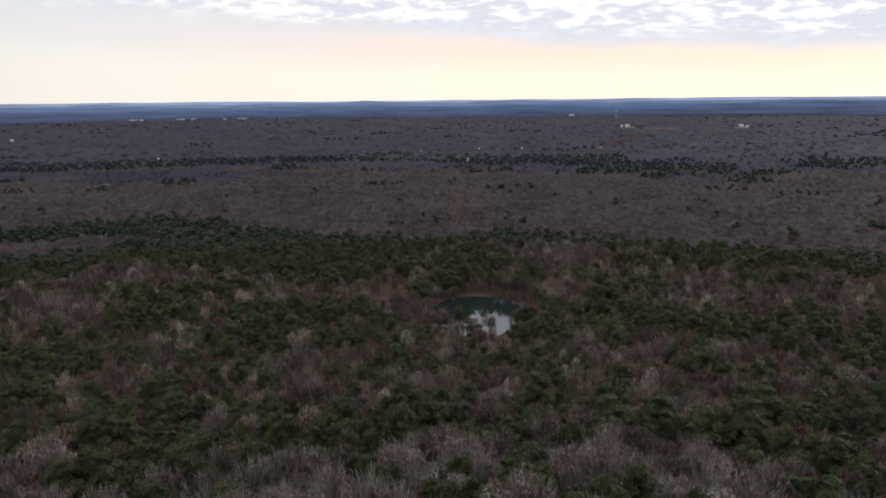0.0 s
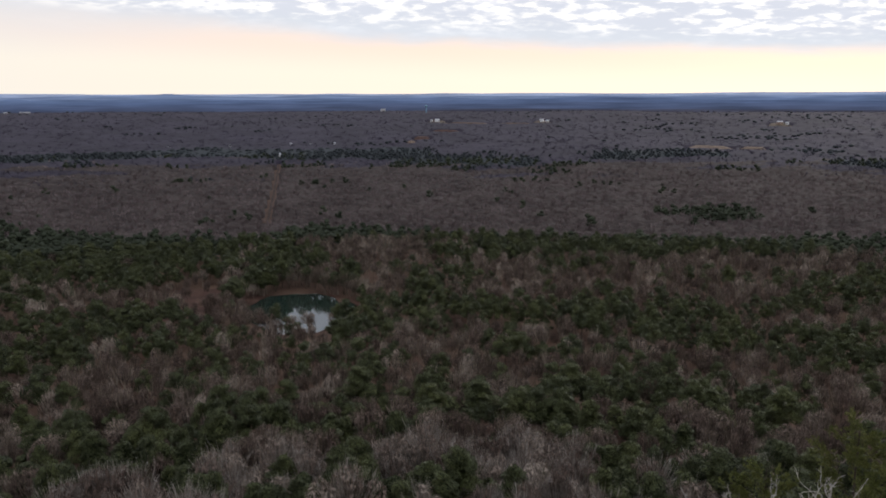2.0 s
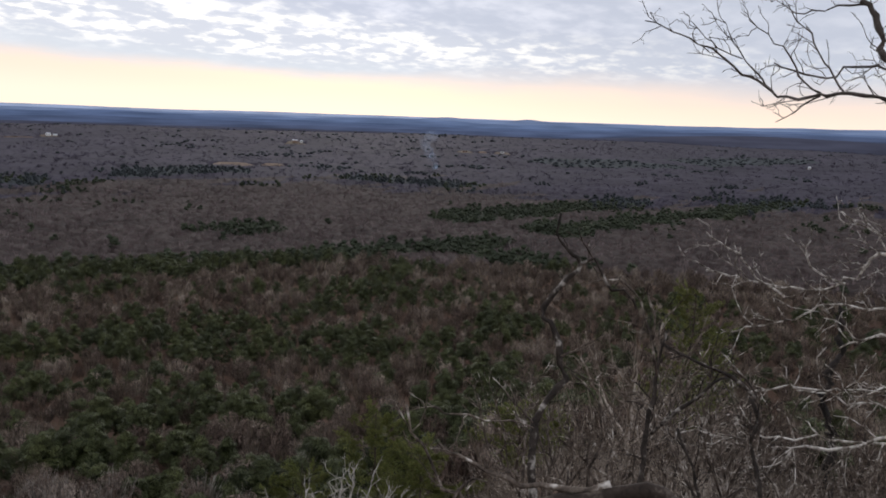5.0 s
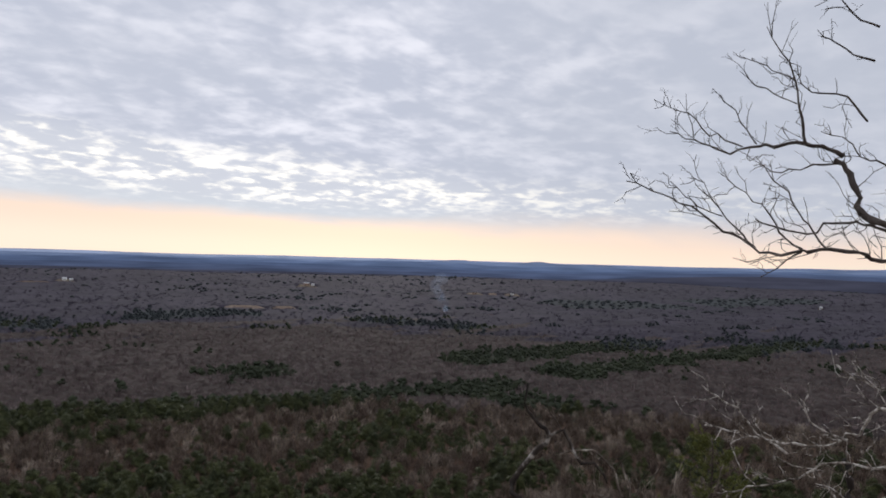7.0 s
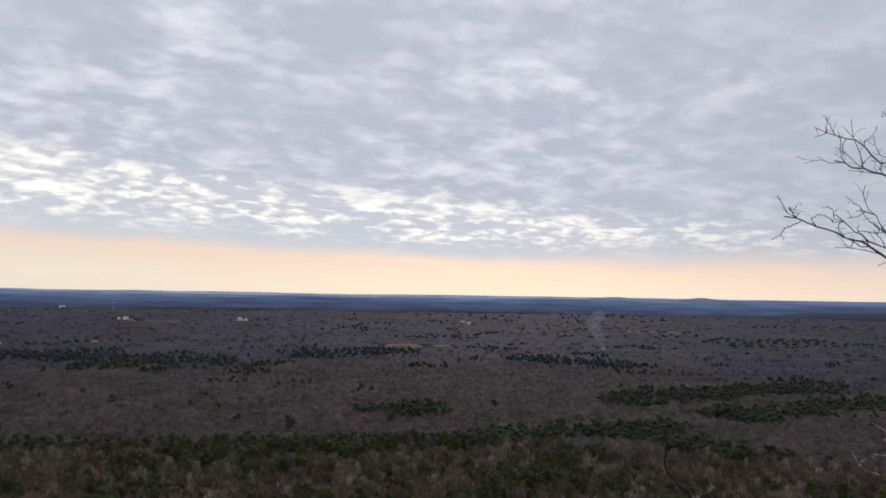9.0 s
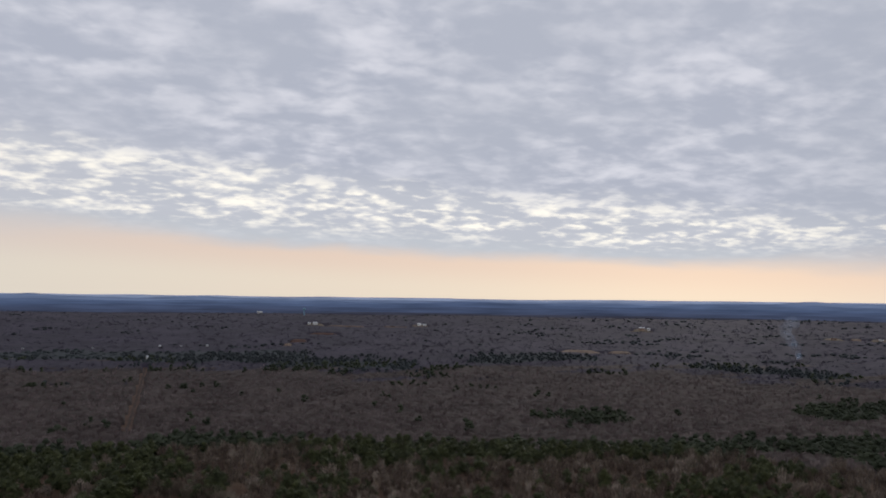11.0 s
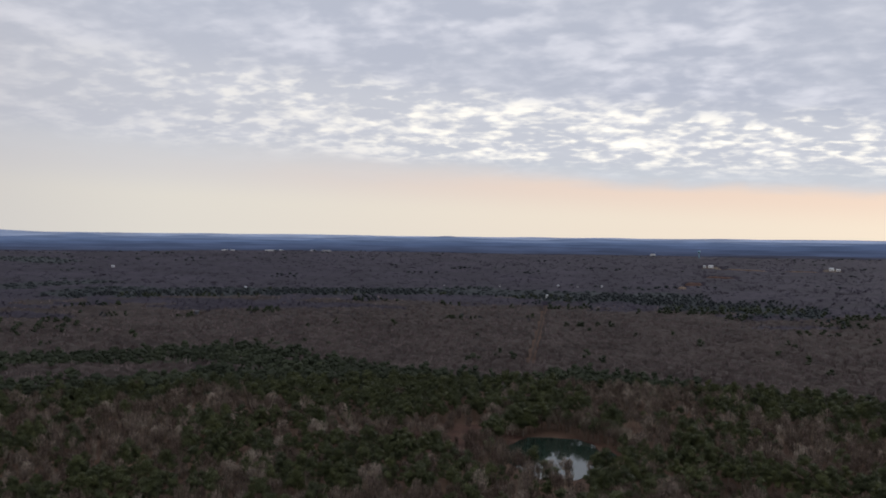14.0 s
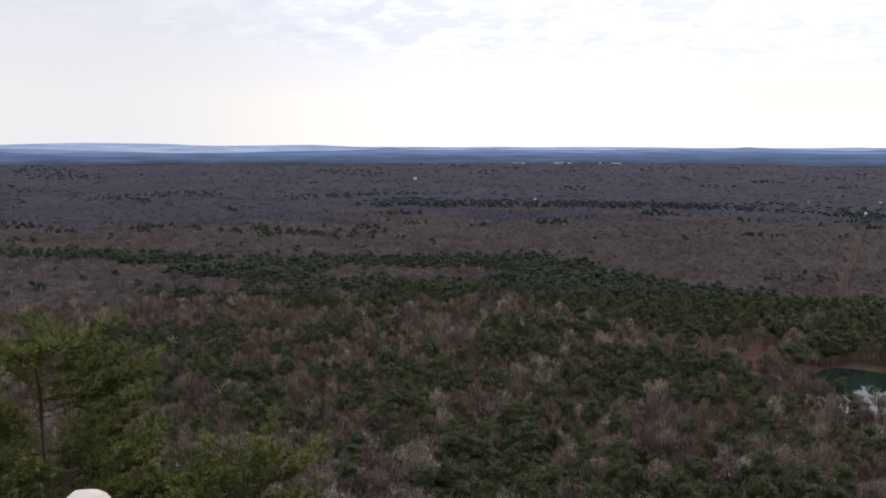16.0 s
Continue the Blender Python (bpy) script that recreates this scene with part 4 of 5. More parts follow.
def box(bm, x0, x1, y0, y1, z0, z1):
    vs = [bm.verts.new(p) for p in ((x0, y0, z0), (x1, y0, z0), (x1, y1, z0), (x0, y1, z0), (x0, y0, z1), (x1, y0, z1), (x1, y1, z1), (x0, y1, z1))]
    for f in ((3, 2, 1, 0), (4, 5, 6, 7), (0, 1, 5, 4), (1, 2, 6, 5), (2, 3, 7, 6), (3, 0, 4, 7)):
        bm.faces.new([vs[i] for i in f])


def house(turn, dip, long, deep, tall, roof_up, wall_mat, roof_mat, label, spin=0.0, lift=9.0, off=0.0):
    """A gabled house with eaves, windows and a door, its long side towards the knob."""
    x, y = seen_at(turn, dip, 9.0)
    d = math.hypot(x, y)
    x, y = x + y / d * off, y - x / d * off
    long, deep, tall, roof_up = long * 0.8, deep * 0.8, tall * 0.9, roof_up * 0.8
    e = new("house")
    e.matrix_world = pose(x, y, float(land(x, y)) + lift, 0, 0, turn + spin)
    tagged(e, label, "house", "houses of the valley")
    bm = bmesh.new()
    box(bm, -long / 2, long / 2, -deep / 2, deep / 2, -2, tall)
    part("wall", bm, wall_mat, e)
    bm = bmesh.new()
    o = 0.5
    for side in (-1, 1):
        lo, hi = (side * (deep / 2 + o), tall - 0.25), (0, tall + roof_up)
        vs = [bm.verts.new(p) for p in ((-long / 2 - o, lo[0], lo[1]), (long / 2 + o, lo[0], lo[1]), (long / 2 + o, hi[0], hi[1]), (-long / 2 - o, hi[0], hi[1]),
                                        (-long / 2 - o, lo[0], lo[1] + 0.25), (long / 2 + o, lo[0], lo[1] + 0.25), (long / 2 + o, hi[0], hi[1] + 0.25), (-long / 2 - o, hi[0], hi[1] + 0.25))]
        for f in ((3, 2, 1, 0), (4, 5, 6, 7), (0, 1, 5, 4), (1, 2, 6, 5), (2, 3, 7, 6), (3, 0, 4, 7)):
            bm.faces.new([vs[i] for i in f])
    for end in (-1, 1):
        vs = [bm.verts.new((end * long / 2, -deep / 2, tall - 0.01)), bm.verts.new((end * long / 2, deep / 2, tall - 0.01)), bm.verts.new((end * long / 2, 0, tall + roof_up))]
        bm.faces.new(vs)
    part("roof", bm, roof_mat, e)
    n = max(2, int(long / 4))
    for i in range(n):
        cx = -long / 2 + (i + 0.5) * long / n
        bm = bmesh.new()
        if i == n // 2:
            box(bm, cx - 0.55, cx + 0.55, -deep / 2 - 0.06, -deep / 2 + 0.05, 0, 2.1)
            part("door", bm, DARKROOF, e)
        else:
            box(bm, cx - 0.7, cx + 0.7, -deep / 2 - 0.05, -deep / 2 + 0.05, 1.0, 2.4)
            part("window", bm, PANE, e)
    return e


house(-12.3, -1.98, 18, 10, 5.5, 3.0, WHITEWALL, PALEROOF, "long white house with a pale roof on a cleared rise", 12)
house(-12.3, -1.98, 9, 8, 4.0, 2.2, WHITEWALL, PALEROOF, "small white outbuilding with a pale roof beside a long house", -8, off=-20)
house(-19.8, -2.0, 16, 10, 5.5, 3.5, WHITEWALL, PALEROOF, "white house with a steep pale roof at a clearing's edge", -14)
house(-19.8, -2.0, 14, 8, 3.2, 1.8, WHITEWALL, PALEROOF, "low white barn with a pale roof near a house", 5, off=19)
house(-35.7, -2.05, 22, 11, 6.0, 3.0, REDWALL, PALEROOF, "broad tan house with a pale roof on a rise", 6)
house(-35.7, -2.05, 11, 9, 4.0, 2.5, WHITEWALL, PALEROOF, "small white house beside a broad tan one", -10, off=22)
house(-47.9, -2.36, 17, 9, 4.0, 2.4, REDWALL, DARKROOF, "tan brick house with a dark roof by bare soil", 8)
house(-50.6, -2.33, 12, 9, 3.6, 2.2, WHITEWALL, DARKROOF, "white cottage with a dark roof near bare soil", -12)
house(-71.3, -2.48, 8, 7, 5.0, 3.0, WHITEWALL, PALEROOF, "small tall white house among far woods", 10)
house(20.7, -3.85, 6, 5, 3.0, 1.8, WHITEWALL, PALEROOF, "white cottage with a pale roof behind pines", 15)
house(20.7, -3.85, 4, 4, 2.6, 1.6, WHITEWALL, DARKROOF, "little white shed with a dark roof behind pines", -10, off=13)
house(-1.0, -4.36, 4.4, 4.5, 4.5, 2.6, WHITEWALL, PALEROOF, "tall white house at the top of a straight cut", 20)
house(24.0, -5.55, 9, 7, 3.4, 2.2, DARKROOF, DARKROOF, "grey weathered cabin with a dark roof in bare woods", 12)
house(29.4, -2.34, 12, 8, 3.8, 2.2, WHITEWALL, PALEROOF, "white farmhouse with a pale roof far in the woods", -6)

# village roofs behind the far pine belt
for i, (t, d) in enumerate(((2.4, -3.6), (-1.8, -3.56), (-3.2, -3.55), (-4.9, -3.53), (6.5, -3.6))):
    x, y = seen_at(t, d, 14.0)
    house(t, d, 6, 5, 2.8, 1.8, WHITEWALL, PALEROOF if i % 2 else DARKROOF, "small white house half hidden by a pine belt", 10 * (-1) ** i, lift=8.0)


def warehouse(turn, long, tall):
    e = new("warehouse")
    d = 3560.0
    x, y = -math.sin(radians(turn)) * d, math.cos(radians(turn)) * d
    e.matrix_world = pose(x, y, EYE - 70 - tall, 0, 0, turn)
    tagged(e, "long white industrial hall of a distant town", "building", "halls of the distant town")
    bm = bmesh.new()
    box(bm, -long / 2, long / 2, -12, 12, 0, tall)
    part("wall", bm, WHITEWALL, e)
    bm = bmesh.new()
    box(bm, -long / 2 - 0.6, long / 2 + 0.6, -12.6, 12.6, tall, tall + 0.8)
    part("roof", bm, PALEROOF, e)


for t, l, h in ((22.1, 30, 17), (21.6, 16, 15), (19.0, 44, 14.5), (18.2, 20, 14), (16.0, 26, 14.5), (15.0, 38, 14.5), (-8.4, 22, 16)):
    warehouse(t, l, h)

# water tower above the far woods
wt_e = new("water_tower")
d = 3300.0
wt_e.matrix_world = pose(-math.sin(radians(-11.5)) * d, math.cos(radians(-11.5)) * d, float(land(646, 3236)) - 2, 0, 0, 0)
tagged(wt_e, "pale blue water tower over the distant woods", "water tower")
bm = bmesh.new()
bmesh.ops.create_uvsphere(bm, u_segments=20, v_segments=12, radius=6.0)
bmesh.ops.scale(bm, vec=(1, 1, 0.85), verts=bm.verts)
bmesh.ops.translate(bm, vec=(0, 0, 33), verts=bm.verts)
part("tank", bm, BLUEPAINT, wt_e)
bm = bmesh.new()
bmesh.ops.create_cone(bm, cap_ends=True, segments=16, radius1=3.4, radius2=1.8, depth=34)
bmesh.ops.translate(bm, vec=(0, 0, 13), verts=bm.verts)
part("column", bm, BLUEPAINT, wt_e)

# thin smoke rising from the woods
SMOKE = bpy.data.materials.new("thin_smoke")
SMOKE.use_nodes = True
snt = SMOKE.node_tree
snt.nodes.remove(snt.nodes["Principled BSDF"])
sg, sn, sr = snt.nodes.new("ShaderNodeNewGeometry"), snt.nodes.new("ShaderNodeTexNoise"), snt.nodes.new("ShaderNodeMapRange")
sn.inputs["Scale"].default_value, sn.inputs["Detail"].default_value = 0.05, 4.0
sr.inputs[1].default_value, sr.inputs[2].default_value, sr.inputs[3].default_value, sr.inputs[4].default_value = 0.36, 0.78, 0.0, 0.20
snt.links.new(sg.outputs["Position"], sn.inputs["Vector"])
snt.links.new(sn.outputs["Fac"], sr.inputs[0])
sd, st, sa_, sm, sx2 = [snt.nodes.new("ShaderNode" + k) for k in ("BsdfDiffuse", "BsdfTranslucent", "AddShader", "MixShader", "BsdfTransparent")]
for n in (sd, st):
    n.inputs["Color"].default_value = (0.30, 0.36, 0.45, 1)
    snt.links.new(n.outputs[0], sa_.inputs[0 if n == sd else 1])
snt.links.new(sr.outputs[0], sm.inputs[0])
snt.links.new(sx2.outputs[0], sm.inputs[1])
snt.links.new(sa_.outputs[0], sm.inputs[2])
snt.links.new(sm.outputs[0], snt.nodes["Material Output"].inputs["Surface"])
bm = bmesh.new()
rng = np.random.default_rng(8)
for i in range(7):
    t = i / 6
    made = bmesh.ops.create_icosphere(bm, subdivisions=2, radius=1.0)["verts"]
    for v in made:
        v.co *= 1 + 0.3 * noise.noise(v.co * 2.0 + Vector((i * 3.0, 0, 0)))
    bmesh.ops.scale(bm, vec=(7.0 + 12 * t, 5.0 + 8 * t, rng.uniform(9, 20)), verts=made)
    bmesh.ops.translate(bm, vec=(-12 * t + rng.uniform(-26, 26) * (0.3 + t), rng.uniform(-8, 8), 4 + 80 * t), verts=made)
sx_, sy_ = seen_at(-45.6, -3.62, 14.0)
smoke = new("smoke", bpy.data.meshes.new("smoke"))
bm.to_mesh(smoke.data)
bm.free()
smoke.data.materials.append(SMOKE)
smoke.matrix_world = pose(sx_, sy_, float(land(sx_, sy_)) + 9)
tagged(smoke, "thin bluish smoke rising from the woods", "smoke")

# ---- the knob: trees and scrub close to the look-out ----
DARK_LIMBS = [
    (0.0413, 0.0225, [(7.11,1.68,0.48), (7.17,1.94,0.62), (7.26,2.02,0.89), (7.31,2.22,1.11)]),
    (0.024, 0.0045, [(6.82,1.92,0.28), (6.66,2.23,0.28), (6.51,2.43,0.25), (6.34,2.68,0.41), (6.09,3.01,0.66), (5.8,3.36,0.83)]),
    (0.018, 0.006, [(7.1,2.01,0.55), (7.01,2.31,0.43), (6.91,2.55,0.48), (6.84,2.71,0.57)]),
    (0.0195, 0.0045, [(7.41,2.17,1.13), (7.34,2.35,1.23), (7.21,2.68,1.26), (7.04,3.09,1.21), (6.81,3.49,1.4)]),
    (0.0135, 0.003, [(7.21,2.42,1.23), (7.16,2.45,1.46), (7.09,2.47,1.77), (6.99,2.56,2.01), (6.9,2.64,2.22)]),
]
DARK_BRANCHES = [
    (0.0084, 0.0028, [(6.49,2.54,0.3), (6.38,2.77,0.56), (6.28,2.92,0.82), (6.23,3.01,0.87)]),
    (0.0063, 0.0028, [(6.29,2.73,0.55), (6.2,2.9,0.63), (6.08,3.09,0.84)]),
    (0.0084, 0.0028, [(6.71,2.25,0.28), (6.6,2.55,0.07)]),
    (0.0098, 0.0028, [(6.71,2.25,0.3), (6.67,2.36,0.37), (6.61,2.48,0.58), (6.52,2.65,0.78), (6.42,2.84,0.93)]),
    (0.0098, 0.0028, [(6.87,2.11,0.3), (6.81,2.25,0.49), (6.76,2.36,0.72), (6.61,2.62,1.05)]),
    (0.0084, 0.0028, [(7.11,2.94,1.24), (6.97,3.19,1.36), (6.85,3.35,1.54), (6.69,3.6,1.68)]),
    (0.007, 0.0028, [(7.15,2.83,1.26), (7.02,3.01,1.58), (6.91,3.14,1.76)]),
    (0.007, 0.0028, [(7.09,2.47,1.77), (6.96,2.69,1.92), (6.85,2.89,2.01)]),
]
DARK_TOP = [
    (0.007, 0.0028, [(7.13,2.47,1.58), (7.01,2.7,1.71), (6.89,2.88,1.87)]),
    (0.0112, 0.0035, [(7.33,1.96,1.4), (7.25,2.1,1.6), (7.14,2.38,1.67), (7.06,2.44,1.9)]),
    (0.0112, 0.0035, [(7.25,1.89,1.89), (7.19,2.05,1.96), (7.04,2.3,2.18)]),
    (0.0098, 0.0028, [(7.29,1.87,2.18), (7.2,2.06,2.29), (7.11,2.16,2.46), (7.09,2.32,2.37)]),
    (0.0112, 0.0035, [(7.33,2.14,1.06), (7.25,2.37,1.05), (7.17,2.61,1.01), (7.07,2.82,1.06)]),
    (0.0098, 0.0035, [(7.57,1.7,1.0), (7.48,1.99,1.08), (7.42,2.12,1.24), (7.33,2.33,1.37)]),
]
PALE_LIMBS = [
    (0.0238, 0.007, [(7.8,1.53,-1.06), (7.77,1.93,-1.08), (7.75,2.12,-1.3), (7.69,2.42,-1.48), (7.6,2.87,-1.48), (7.46,3.4,-1.41)]),
    (0.0126, 0.0042, [(7.61,2.67,-1.58), (7.55,2.91,-1.43), (7.5,3.11,-1.23), (7.4,3.4,-1.03)]),
    (0.0196, 0.0056, [(7.35,1.4,-1.41), (7.26,1.76,-1.48), (7.17,2.1,-1.48), (6.99,2.5,-1.7), (6.83,2.84,-1.81)]),
    (0.0112, 0.0042, [(7.6,2.15,-1.36), (7.56,2.34,-1.31), (7.53,2.49,-1.17), (7.53,2.55,-0.99)]),
    (0.0126, 0.0042, [(7.82,1.56,-0.84), (7.77,1.77,-0.9), (7.72,1.99,-0.88), (7.65,2.28,-0.7)]),
]
LOW_LIMBS = [
    (0.013, 0.0065, [(4.15,0.68,-1.34), (4.1,0.85,-1.4), (3.98,1.11,-1.56), (3.93,1.25,-1.57), (3.88,1.26,-1.67)]),
    (0.0091, 0.0039, [(4.36,0.72,-1.32), (4.29,1.04,-1.36), (4.25,1.16,-1.36), (4.2,1.35,-1.36)]),
    (0.0065, 0.0039, [(4.06,1.17,-1.27), (4.0,1.34,-1.29), (3.93,1.5,-1.35)]),
    (0.0078, 0.0039, [(4.22,0.68,-1.44), (4.07,1.2,-1.54), (3.96,1.47,-1.58), (3.78,1.86,-1.62)]),
    (0.0078, 0.0052, [(5.01,0.87,-1.16), (4.96,1.12,-1.14), (4.88,1.37,-1.25)]),
]
SNAG_STEM = [
    (0.0186, 0.0112, [(2.3,1.64,-1.52), (2.4,1.73,-1.28), (2.44,1.77,-1.19), (2.55,1.73,-1.06), (2.59,1.75,-0.98), (2.61,1.83,-0.82), (2.61,1.89,-0.78)]),
    (0.013, 0.0056, [(2.61,1.89,-0.78), (2.69,1.82,-0.64), (2.73,1.79,-0.58), (2.72,1.81,-0.54), (2.69,1.87,-0.5), (2.69,1.89,-0.39)]),
    (0.0074, 0.0037, [(2.73,1.79,-0.58), (2.76,1.75,-0.56), (2.77,1.69,-0.65), (2.81,1.62,-0.68), (2.82,1.56,-0.74)]),
]
SNAG_BRANCHES = [
    (0.0029, 0.0013, [(2.76,1.75,-0.56), (2.74,1.8,-0.48), (2.7,1.86,-0.44)]),
    (0.0038, 0.0017, [(2.58,1.76,-0.94), (2.64,1.69,-0.89), (2.7,1.63,-0.84)]),
    (0.0038, 0.0013, [(2.62,1.77,-0.99), (2.66,1.67,-1.04), (2.72,1.55,-1.07), (2.77,1.47,-1.08)]),
    (0.0042, 0.0017, [(2.41,1.76,-1.18), (2.39,1.83,-1.11), (2.35,1.92,-1.02)]),
    (0.0038, 0.0021, [(2.41,1.75,-1.2), (2.31,1.79,-1.15), (2.19,1.83,-1.14), (2.02,1.96,-1.06)]),
    (0.0034, 0.0021, [(2.21,1.85,-1.15), (2.21,1.82,-1.22), (2.2,1.79,-1.27), (2.14,1.81,-1.33)]),
    (0.0029, 0.0017, [(2.24,1.67,-1.37), (2.22,1.73,-1.32), (2.14,1.84,-1.29)]),
]
SCRUB_STEMS = [
    (0.0168, 0.007, [(2.91,1.56,-1.69), (3.04,1.6,-1.41), (3.09,1.61,-1.27), (3.14,1.63,-1.13), (3.21,1.63,-0.93)]),
    (0.0098, 0.0056, [(3.07,1.59,-1.36), (3.16,1.51,-1.24), (3.24,1.41,-1.13), (3.29,1.36,-1.07)]),
    (0.0084, 0.0049, [(3.13,1.17,-1.09), (3.11,1.27,-1.02), (3.08,1.38,-0.99), (3.02,1.53,-0.92)]),
    (0.0112, 0.0084, [(3.07,1.08,-1.57), (3.15,1.17,-1.33), (3.18,1.18,-1.24), (3.22,1.21,-1.12)]),
    (0.0098, 0.007, [(3.46,1.49,-1.88), (3.53,1.59,-1.67), (3.55,1.69,-1.5)]),
]
TANGLE = [
    (0.012, 0.005, [(2.27,1.31,-1.23), (2.18,1.42,-1.27), (2.1,1.56,-1.26), (2.03,1.67,-1.24), (1.99,1.75,-1.2), (1.94,1.83,-1.17)]),
    (0.01, 0.004, [(2.01,1.71,-1.43), (1.97,1.83,-1.36), (1.96,1.93,-1.23), (1.96,2.02,-1.08)]),
    (0.008, 0.003, [(1.96,1.76,-1.35), (2.0,1.74,-1.3), (2.06,1.69,-1.29)]),
    (0.012, 0.006, [(3.2,1.41,-1.71), (3.24,1.47,-1.59), (3.25,1.59,-1.44)]),
    (0.013, 0.006, [(3.73,1.36,-1.87), (3.82,1.4,-1.64), (3.89,1.44,-1.43), (3.91,1.52,-1.27), (3.9,1.6,-1.23)]),
    (0.009, 0.004, [(2.57,1.73,-1.63), (2.61,1.79,-1.5), (2.64,1.83,-1.39), (2.67,1.83,-1.33)]),
    (0.008, 0.003, [(3.05,1.57,-1.08), (3.07,1.64,-0.9), (3.07,1.7,-0.78), (3.04,1.79,-0.69), (2.95,1.93,-0.72)]),
    (0.006, 0.003, [(3.07,1.62,-0.93), (3.1,1.63,-0.82), (3.1,1.68,-0.72)]),
    (0.008, 0.004, [(3.42,1.83,-1.85), (3.51,1.91,-1.58), (3.58,1.9,-1.43), (3.63,1.89,-1.29)]),
    (0.007, 0.003, [(3.2,1.84,-1.78), (3.25,1.89,-1.62), (3.3,1.93,-1.47)]),
    (0.009, 0.004, [(3.07,1.9,-1.73), (3.19,1.91,-1.47), (3.21,1.99,-1.31), (3.18,2.1,-1.22)]),
    (0.01, 0.004, [(3.17,1.03,-1.57), (3.21,1.12,-1.44), (3.21,1.17,-1.38)]),
    (0.008, 0.003, [(4.06,1.62,-1.97), (4.11,1.75,-1.74), (4.17,1.76,-1.57), (4.18,1.8,-1.49)]),
]
LOG = [
    (0.036, 0.0252, [(2.03,1.56,-1.37), (2.15,1.44,-1.31), (2.23,1.35,-1.27), (2.32,1.21,-1.24), (2.37,1.11,-1.25), (2.44,0.94,-1.26)]),
]
CHARRED = [
    (0.045, 0.03, [(8.07,2.23,-3.35), (8.19,2.3,-2.99), (8.31,2.41,-2.51), (8.42,2.37,-2.16), (8.52,2.42,-1.71)]),
]
PALEBARK = material("lichened_bark", [(0.045, 0.036, 0.028), (0.18, 0.152, 0.124), (0.58, 0.54, 0.48), (0.78, 0.74, 0.68)], 17.0, 60.0, bump=0.5)
DARKBARK = material("dark_bark", [(0.045, 0.036, 0.030), (0.085, 0.070, 0.060), (0.17, 0.15, 0.135)], 4.0, 50.0, bump=0.5)
SNAGBARK = material("weathered_bark", [(0.016, 0.013, 0.011), (0.028, 0.022, 0.018), (0.055, 0.044, 0.036), (0.42, 0.385, 0.34)], 14.0, 60.0, bump=0.6)
TANGLEBARK = material("mottled_bark", [(0.026, 0.020, 0.016), (0.065, 0.050, 0.040), (0.18, 0.145, 0.115), (0.66, 0.61, 0.54)], 12.0, 50.0, bump=0.5)
DEADWOOD = material("weathered_dead_wood", [(0.022, 0.016, 0.012), (0.050, 0.037, 0.029), (0.19, 0.155, 0.125)], 9.0, 70.0, bump=0.7)
CHAR = material("charred_bark", [(0.012, 0.011, 0.010), (0.028, 0.024, 0.021), (0.06, 0.05, 0.045)], 4.0, 40.0, bump=0.6)
BRUSH = material("scrub_twigs", [(0.075, 0.056, 0.042), (0.178, 0.142, 0.109), (0.56, 0.49, 0.41)], 0.8, 12.0, island=0.3, bump=0)
NEARNEEDLES = material("fresh_pine_needles", [(0.082, 0.096, 0.023), (0.145, 0.158, 0.042), (0.23, 0.236, 0.076)], 0.9, 9.0, island=0.35, bump=0, rough=0.6)


def seat(e, x, y, z):
    """Puts the origin of a thing at its foot and leaves its parts where they are."""
    e.location = (x, y, z)
    for c in e.children:
        c.matrix_parent_inverse = Matrix.Translation((-x, -y, -z))


def smooth_line(pts, rng, step=0.07, kink=0.012):
    """Points of a bent limb through the given ones."""
    p = np.asarray(pts, float)
    p = np.concatenate([[2 * p[0] - p[1]], p, [2 * p[-1] - p[-2]]])
    out = []
    for i in range(1, len(p) - 2):
        n = max(2, int(np.linalg.norm(p[i + 1] - p[i]) / step))
        t = (np.arange(n) / n)[:, None]
        a, b, c, d = p[i - 1], p[i], p[i + 1], p[i + 2]
        out.append(0.5 * (2 * b + (c - a) * t + (2 * a - 5 * b + 4 * c - d) * t ** 2 + (3 * b - a - 3 * c + d) * t ** 3))
    q = np.concatenate(out + [p[-2:-1]])
    return q + rng.normal(size=q.shape) * kink * np.minimum(1, np.arange(len(q)) / 3)[:, None]


def tube(s, q, r0, r1, sides=6, knobs=0.12, rng=None):
    """A tapered tube along q, one closed skin."""
    n = len(q)
    tan = np.gradient(q, axis=0)
    tan = unit(tan)
    a = unit(np.cross(tan, (0.31, 0.22, 0.93)))
    b = np.cross(tan, a)
    r = r0 + (r1 - r0) * np.linspace(0, 1, n)
    if rng is not None:
        r = r * (1 + rng.normal(size=n) * knobs)
    th = np.arange(sides) * 2 * np.pi / sides
    v = q[:, None] + (np.cos(th)[None, :, None] * a[:, None] + np.sin(th)[None, :, None] * b[:, None]) * r[:, None, None]
    i, k = np.meshgrid(np.arange(n - 1), np.arange(sides), indexing="ij")
    k2 = (k + 1) % sides
    A, B, C, D = i * sides + k, i * sides + k2, (i + 1) * sides + k2, (i + 1) * sides + k
    f = np.concatenate([np.stack([A, B, C], -1).reshape(-1, 3), np.stack([A, C, D], -1).reshape(-1, 3)])
    base, tip = n * sides, n * sides + 1
    kk = np.arange(sides)
    caps = np.concatenate([np.stack([(kk + 1) % sides, kk, np.full(sides, base)], 1), np.stack([kk + (n - 1) * sides, (kk + 1) % sides + (n - 1) * sides, np.full(sides, tip)], 1)])
    s.add(np.concatenate([v.reshape(-1, 3), q[:1], q[-1:]]), np.concatenate([f, caps]))


